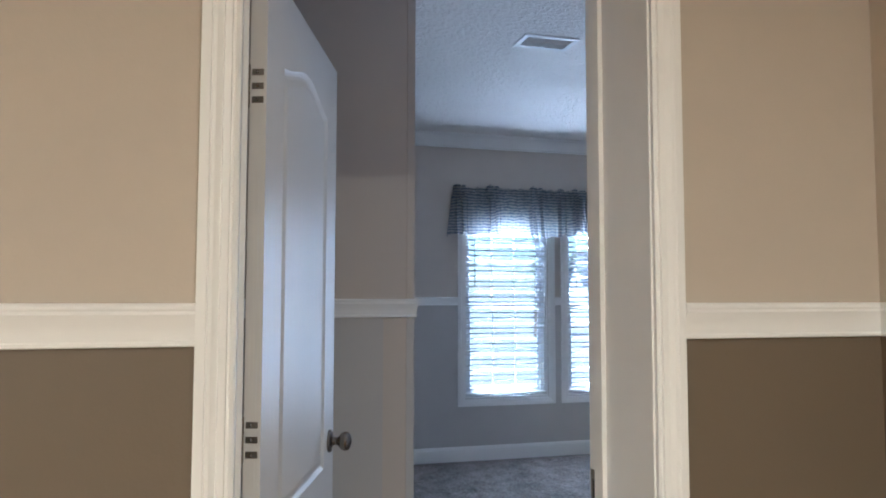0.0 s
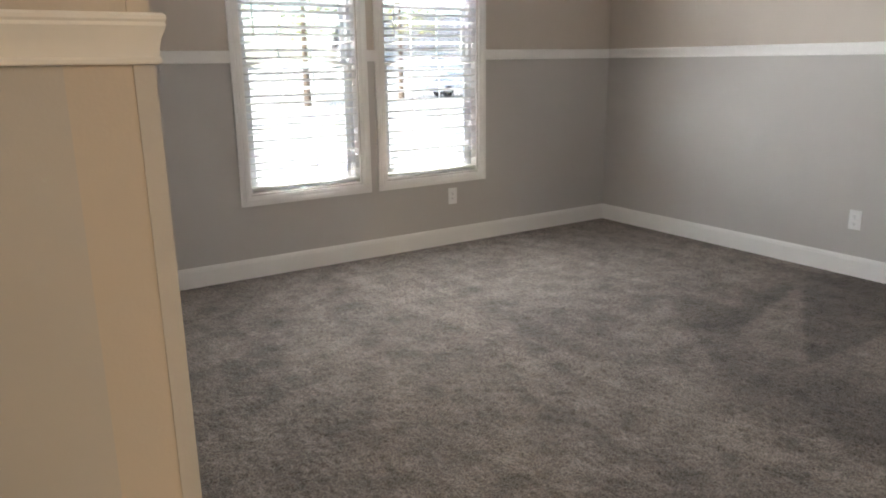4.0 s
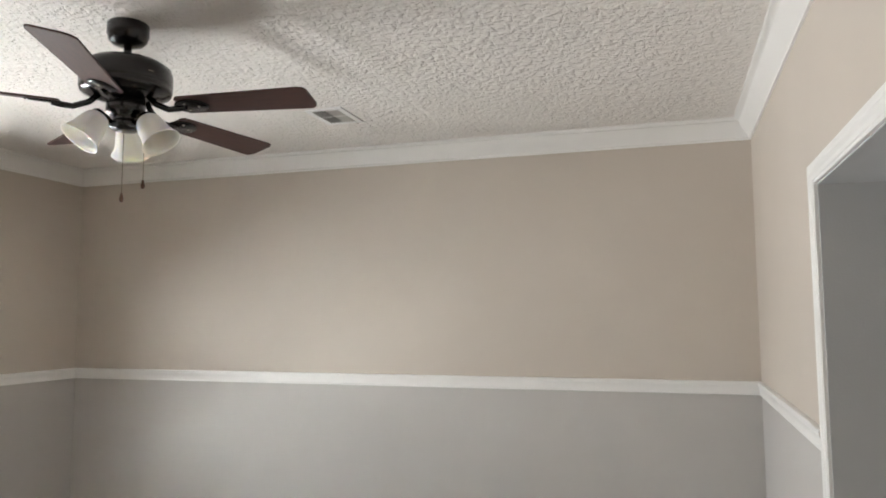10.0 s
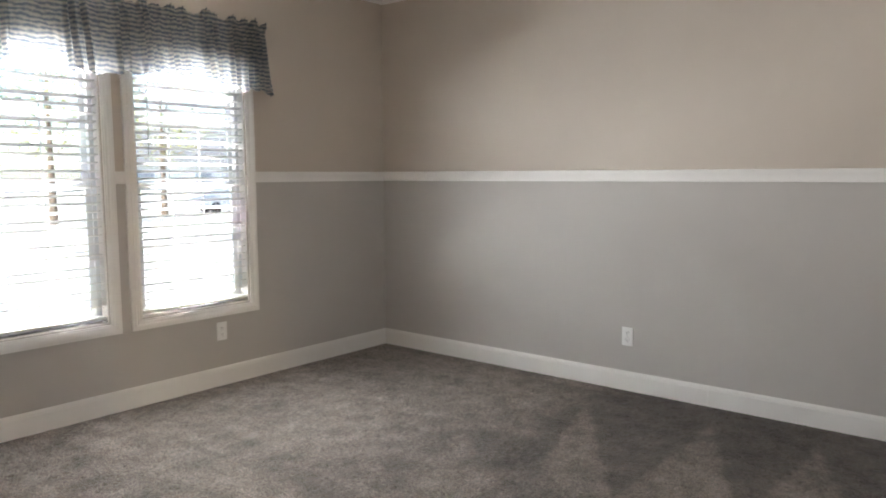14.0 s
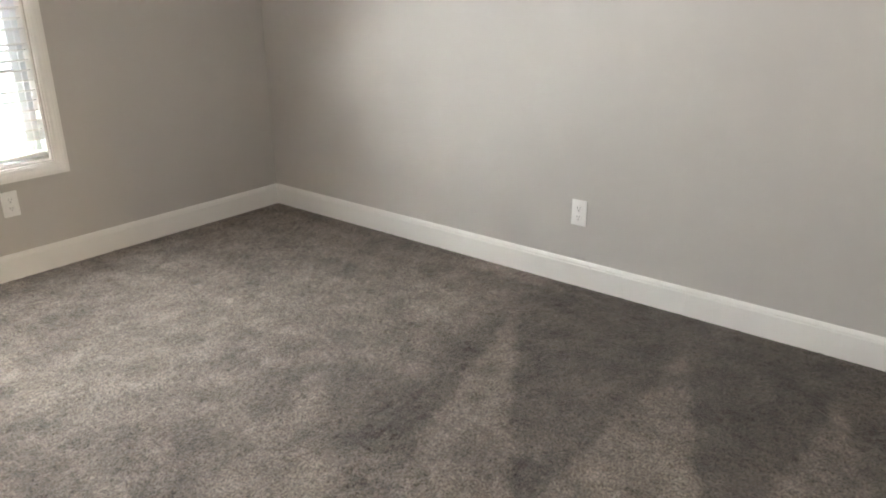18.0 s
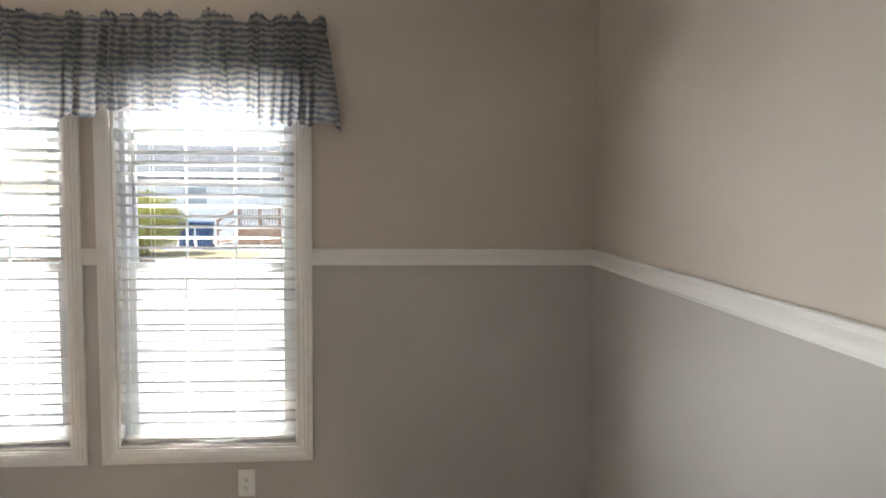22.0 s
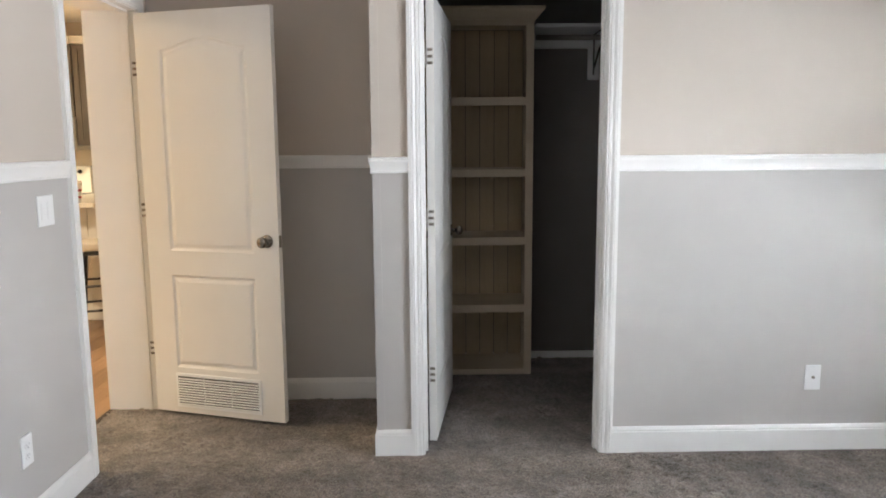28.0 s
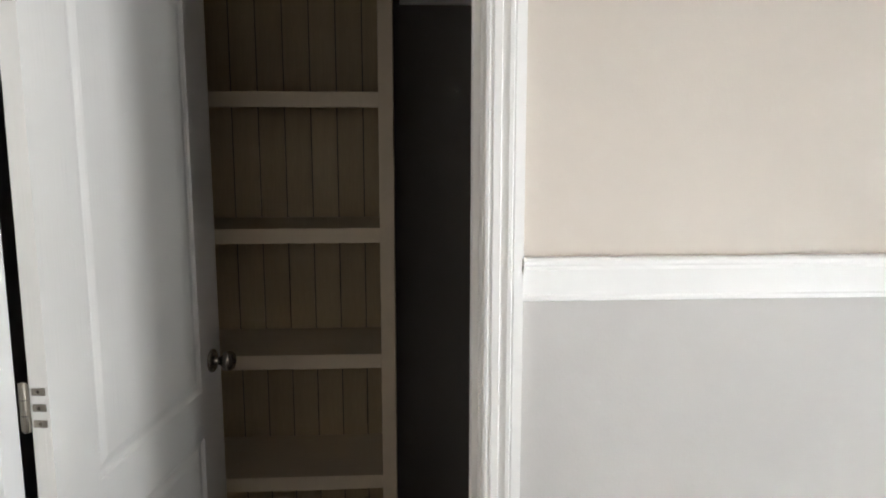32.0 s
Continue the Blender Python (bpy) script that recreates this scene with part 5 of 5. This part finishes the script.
def house(x, y, w, dp, wall_h, ridge, turn, label):
    hs = thing("house", (x, y, GZ), label, "house", turn=turn)
    part("wall", box(-w / 2, 0, 0, w / 2, dp, wall_h), M["siding"], hs)
    for k in range(int(wall_h / .2)):
        part("siding_board", box(-w / 2 - .012, -.018, .05 + k * .2, w / 2 + .012, -.004, .05 + k * .2 + .185), M["siding"], hs)
    rf = bmesh.new()
    o = .45
    pr = [(-o, wall_h - .10), (dp / 2, ridge), (dp + o, wall_h - .10), (dp + o, wall_h + .04), (dp / 2, ridge + .16), (-o, wall_h + .04)]
    e = [[rf.verts.new((sx * (w / 2 + .4), a, z)) for a, z in pr] for sx in (-1, 1)]
    for i in range(6):
        rf.faces.new((e[0][i], e[0][(i + 1) % 6], e[1][(i + 1) % 6], e[1][i]))
    rf.faces.new(e[0]), rf.faces.new(e[1])
    bmesh.ops.recalc_face_normals(rf, faces=rf.faces[:])
    part("roof", rf, M["roof"], hs)
    for sx in (-1, 1):
        gb = bmesh.new()
        tri = [[gb.verts.new((sx * (w / 2 - d), a, z)) for a, z in ((0, wall_h), (dp, wall_h), (dp / 2, ridge - .02))] for d in (0, .12)]
        gb.faces.new(tri[0]), gb.faces.new(tri[1])
        for i in range(3):
            gb.faces.new((tri[0][i], tri[0][(i + 1) % 3], tri[1][(i + 1) % 3], tri[1][i]))
        bmesh.ops.recalc_face_normals(gb, faces=gb.faces[:])
        part("gable", gb, M["siding"], hs)
    n_ = max(2, int(w / 3.4))
    for k in range(n_):
        u = -w / 2 + w * (k + .5) / n_
        if k == n_ // 2:
            part("door", box(u - .48, -.05, .62, u + .48, -.02, 2.65, .01), M["cab_white"], hs)
            continue
        wn_ = part("window", box(u - .62, -.06, 1.35, u + .62, -.02, 2.55, .01), M["vinyl"], hs)
        part("pane", box(u - .54, -.066, 1.43, u + .54, -.062, 1.93), M["pale_pane"], wn_)
        part("pane", box(u - .54, -.066, 1.97, u + .54, -.062, 2.47), M["pale_pane"], wn_)
    return hs


house(-2.0, 38.0, 19.0, 7.5, 2.95, 4.6, 0, "long white manufactured house with a grey roof")
house(30.0, 44.0, 15.0, 7.0, 2.9, 5.2, -14, "white house with a grey gable roof beyond the street")
house(-30.0, 40.0, 15.0, 7.0, 2.9, 4.6, 38, "white manufactured house further along the street")

bn = thing("wheeled_bin", (-3.75, 31.0, GZ), "blue plastic wheeled rubbish bin", "bin")
bb_ = box(-.30, -.33, .06, .30, .33, 1.02, .03)
for v in bb_.verts:
    v.co.x *= .80 + .2 * v.co.z
    v.co.y *= .80 + .2 * v.co.z
part("body", bb_, M["bin"], bn)
part("lid", box(-.33, -.38, 1.02, .33, .36, 1.10, .03), M["bin"], bn)
part("handle", tube([(-.25, .38, .98), (-.25, .44, 1.02), (.25, .44, 1.02), (.25, .38, .98)], .018, 8), M["bin"], bn)
for sx in (-1, 1):
    wl = lathe([(0, -.03), (.12, -.03), (.12, .03), (0, .03)], 18)
    wl.transform(pose(.27 * sx, .28, .12, 0, 90))
    part("wheel", wl, M["black"], bn)
copy_thing(bn, pose(-4.55, 31.3, GZ, 0, 0, 12))

dk = thing("porch_steps", (-2.0, 33.6, GZ), "reddish wooden porch with steps and handrails", "porch")
for k in range(4):
    part("tread", box(-.9 - .28 * k, 0, .62 - .16 * k - .04, -.9 - .28 * k + .30, 1.3, .62 - .16 * k), M["deck"], dk)
for k in range(12):
    part("deck_board", box(-.9 + .15 * k, 0, .60, -.9 + .15 * k + .138, 1.4, .64), M["deck"], dk)
for x in (-1.8, -.88, 0.0, .85):
    part("post", box(x - .045, -.05, 0, x + .045, .04, 1.62 if x > -1 else 1.0, .005), M["deck"], dk)
part("handrail", tube([(-1.85, -.01, 1.0), (-.88, -.01, 1.62), (.88, -.01, 1.62)], .05, 6), M["deck"], dk)
part("handrail", tube([(-1.85, -.01, .55), (-.88, -.01, 1.15), (.88, -.01, 1.15)], .03, 6), M["deck"], dk)
for k in range(5):
    part("skirt_board", box(-.9, -.03, .02 + .115 * k, .9, -.008, .02 + .115 * k + .105), M["deck"], dk)
for k in range(14):
    part("baluster", box(-.8 + .12 * k, -.025, .64, -.8 + .12 * k + .03, .005, 1.6), M["deck"], dk)

mb = thing("mailbox", (-10.6, 21.0, GZ), "dark mailbox on a wooden post", "mailbox")
part("post", box(-.05, -.05, 0, .05, .05, 1.0, .006), M["bark"], mb)
part("box", box(-.10, -.24, 1.0, .10, .24, 1.24, .05), M["black"], mb)
for k in range(4):
    tb = thing("landscape_timber", (-14.0 + 2.5 * k, 25.6, GZ), "low weathered landscape timber by the street", "timber", "row of landscape timbers")
    part("beam", box(0, -.09, 0, 2.42, .09, .16, .02), M["bark"], tb)


def parked_car(x, y, turn):
    car = thing("parked_car", (x, y, GZ), "silver parked car across the street", "car", turn=turn)
    side = [(-2.15, .35), (-2.2, .62), (-2.05, .86), (-1.15, .95), (-.55, 1.38), (.75, 1.42), (1.45, .98), (2.1, .86), (2.2, .6), (2.12, .32)]
    bm = bmesh.new()
    rows = []
    for yy, k in ((-.86, .0), (-.80, .04), (.80, .04), (.86, .0)):
        rows.append([bm.verts.new((a, yy * (1 - .18 * max(0, z - .95) / .45), z + k * .3)) for a, z in side])
    for p, q in zip(rows, rows[1:]):
        for i in range(len(side)):
            j = (i + 1) % len(side)
            bm.faces.new((p[i], p[j], q[j], q[i])).smooth = False
    bm.faces.new(rows[0]), bm.faces.new(rows[-1])
    bmesh.ops.recalc_face_normals(bm, faces=bm.faces[:])
    part("body", bm, M["car"], car)
    for sy in (-1, 1):
        gl = bmesh.new()
        q = [(-1.0, 1.0), (-.50, 1.34), (.68, 1.37), (1.25, 1.0)]
        o = [gl.verts.new((a, sy * .875 * (1 - .18 * max(0, z - .95) / .45), z)) for a, z in q]
        i_ = [gl.verts.new((a, sy * .860 * (1 - .18 * max(0, z - .95) / .45), z)) for a, z in q]
        gl.faces.new(o), gl.faces.new(i_[::-1])
        for k in range(4):
            gl.faces.new((o[k], o[(k + 1) % 4], i_[(k + 1) % 4], i_[k]))
        part("side_window", gl, M["pale_pane"], car)
        for xx in (-1.35, 1.35):
            ty = lathe([(.20, -.10), (.31, -.10), (.33, -.07), (.33, .07), (.31, .10), (.20, .10)], 22)
            ty.transform(pose(xx, sy * .78, .33, 90))
            wh = part("wheel", ty, M["black"], car)
            rm = lathe([(0, -.07), (.20, -.08), (.20, .08), (0, .07)], 18)
            rm.transform(pose(xx, sy * .78, .33, 90))
            part("rim", rm, M["nickel"], wh)
    for xx, nm in ((2.19, "headlight"), (-2.19, "tail_light")):
        for sy in (-1, 1):
            part(nm, box(xx - .03, sy * .62 - .16, .60, xx + .03, sy * .62 + .16, .74, .02), M["plastic"], car)
    return car


parked_car(25.0, 36.5, 168)

# hall floor planks ----------------------------------------------------------
hf = structure(part("floor_hall", box(-6.0, -6.0, -.10, HALL_E, -TS, -.013), M["gap"]), "brown oak plank floor of the hall and kitchen", "floor")
pm, row, y = None, 0, -TS - .002
while y > -3.6:
    x = HALL_E - .002 - (row * .47) % 1.2
    if x < HALL_E - .003:
        ln = HALL_E - .002 - x
        if ln > .05:
            ob = part("plank", box(0, -.124, -.012, ln - .002, 0, -.003, .0012), M["plank"], hf)
            ob.matrix_basis = pose(x, y, 0)
    while x > -4.9:
        x -= 1.2
        if pm is None:
            ob = part("plank", box(0, -.124, -.012, 1.198, 0, -.003, .0012), M["plank"], hf)
            pm = ob.data
            ob.matrix_basis = pose(x, y, 0)
        else:
            again("plank", pm, hf, pose(x, y, 0))
    y, row = y - .126, row + 1
structure(part("trim", box(JL, -TS - .014, -.012, JR, -TS + .012, .004, .004), M["gap"]), "dark carpet edge strip in the entry doorway", "trim")
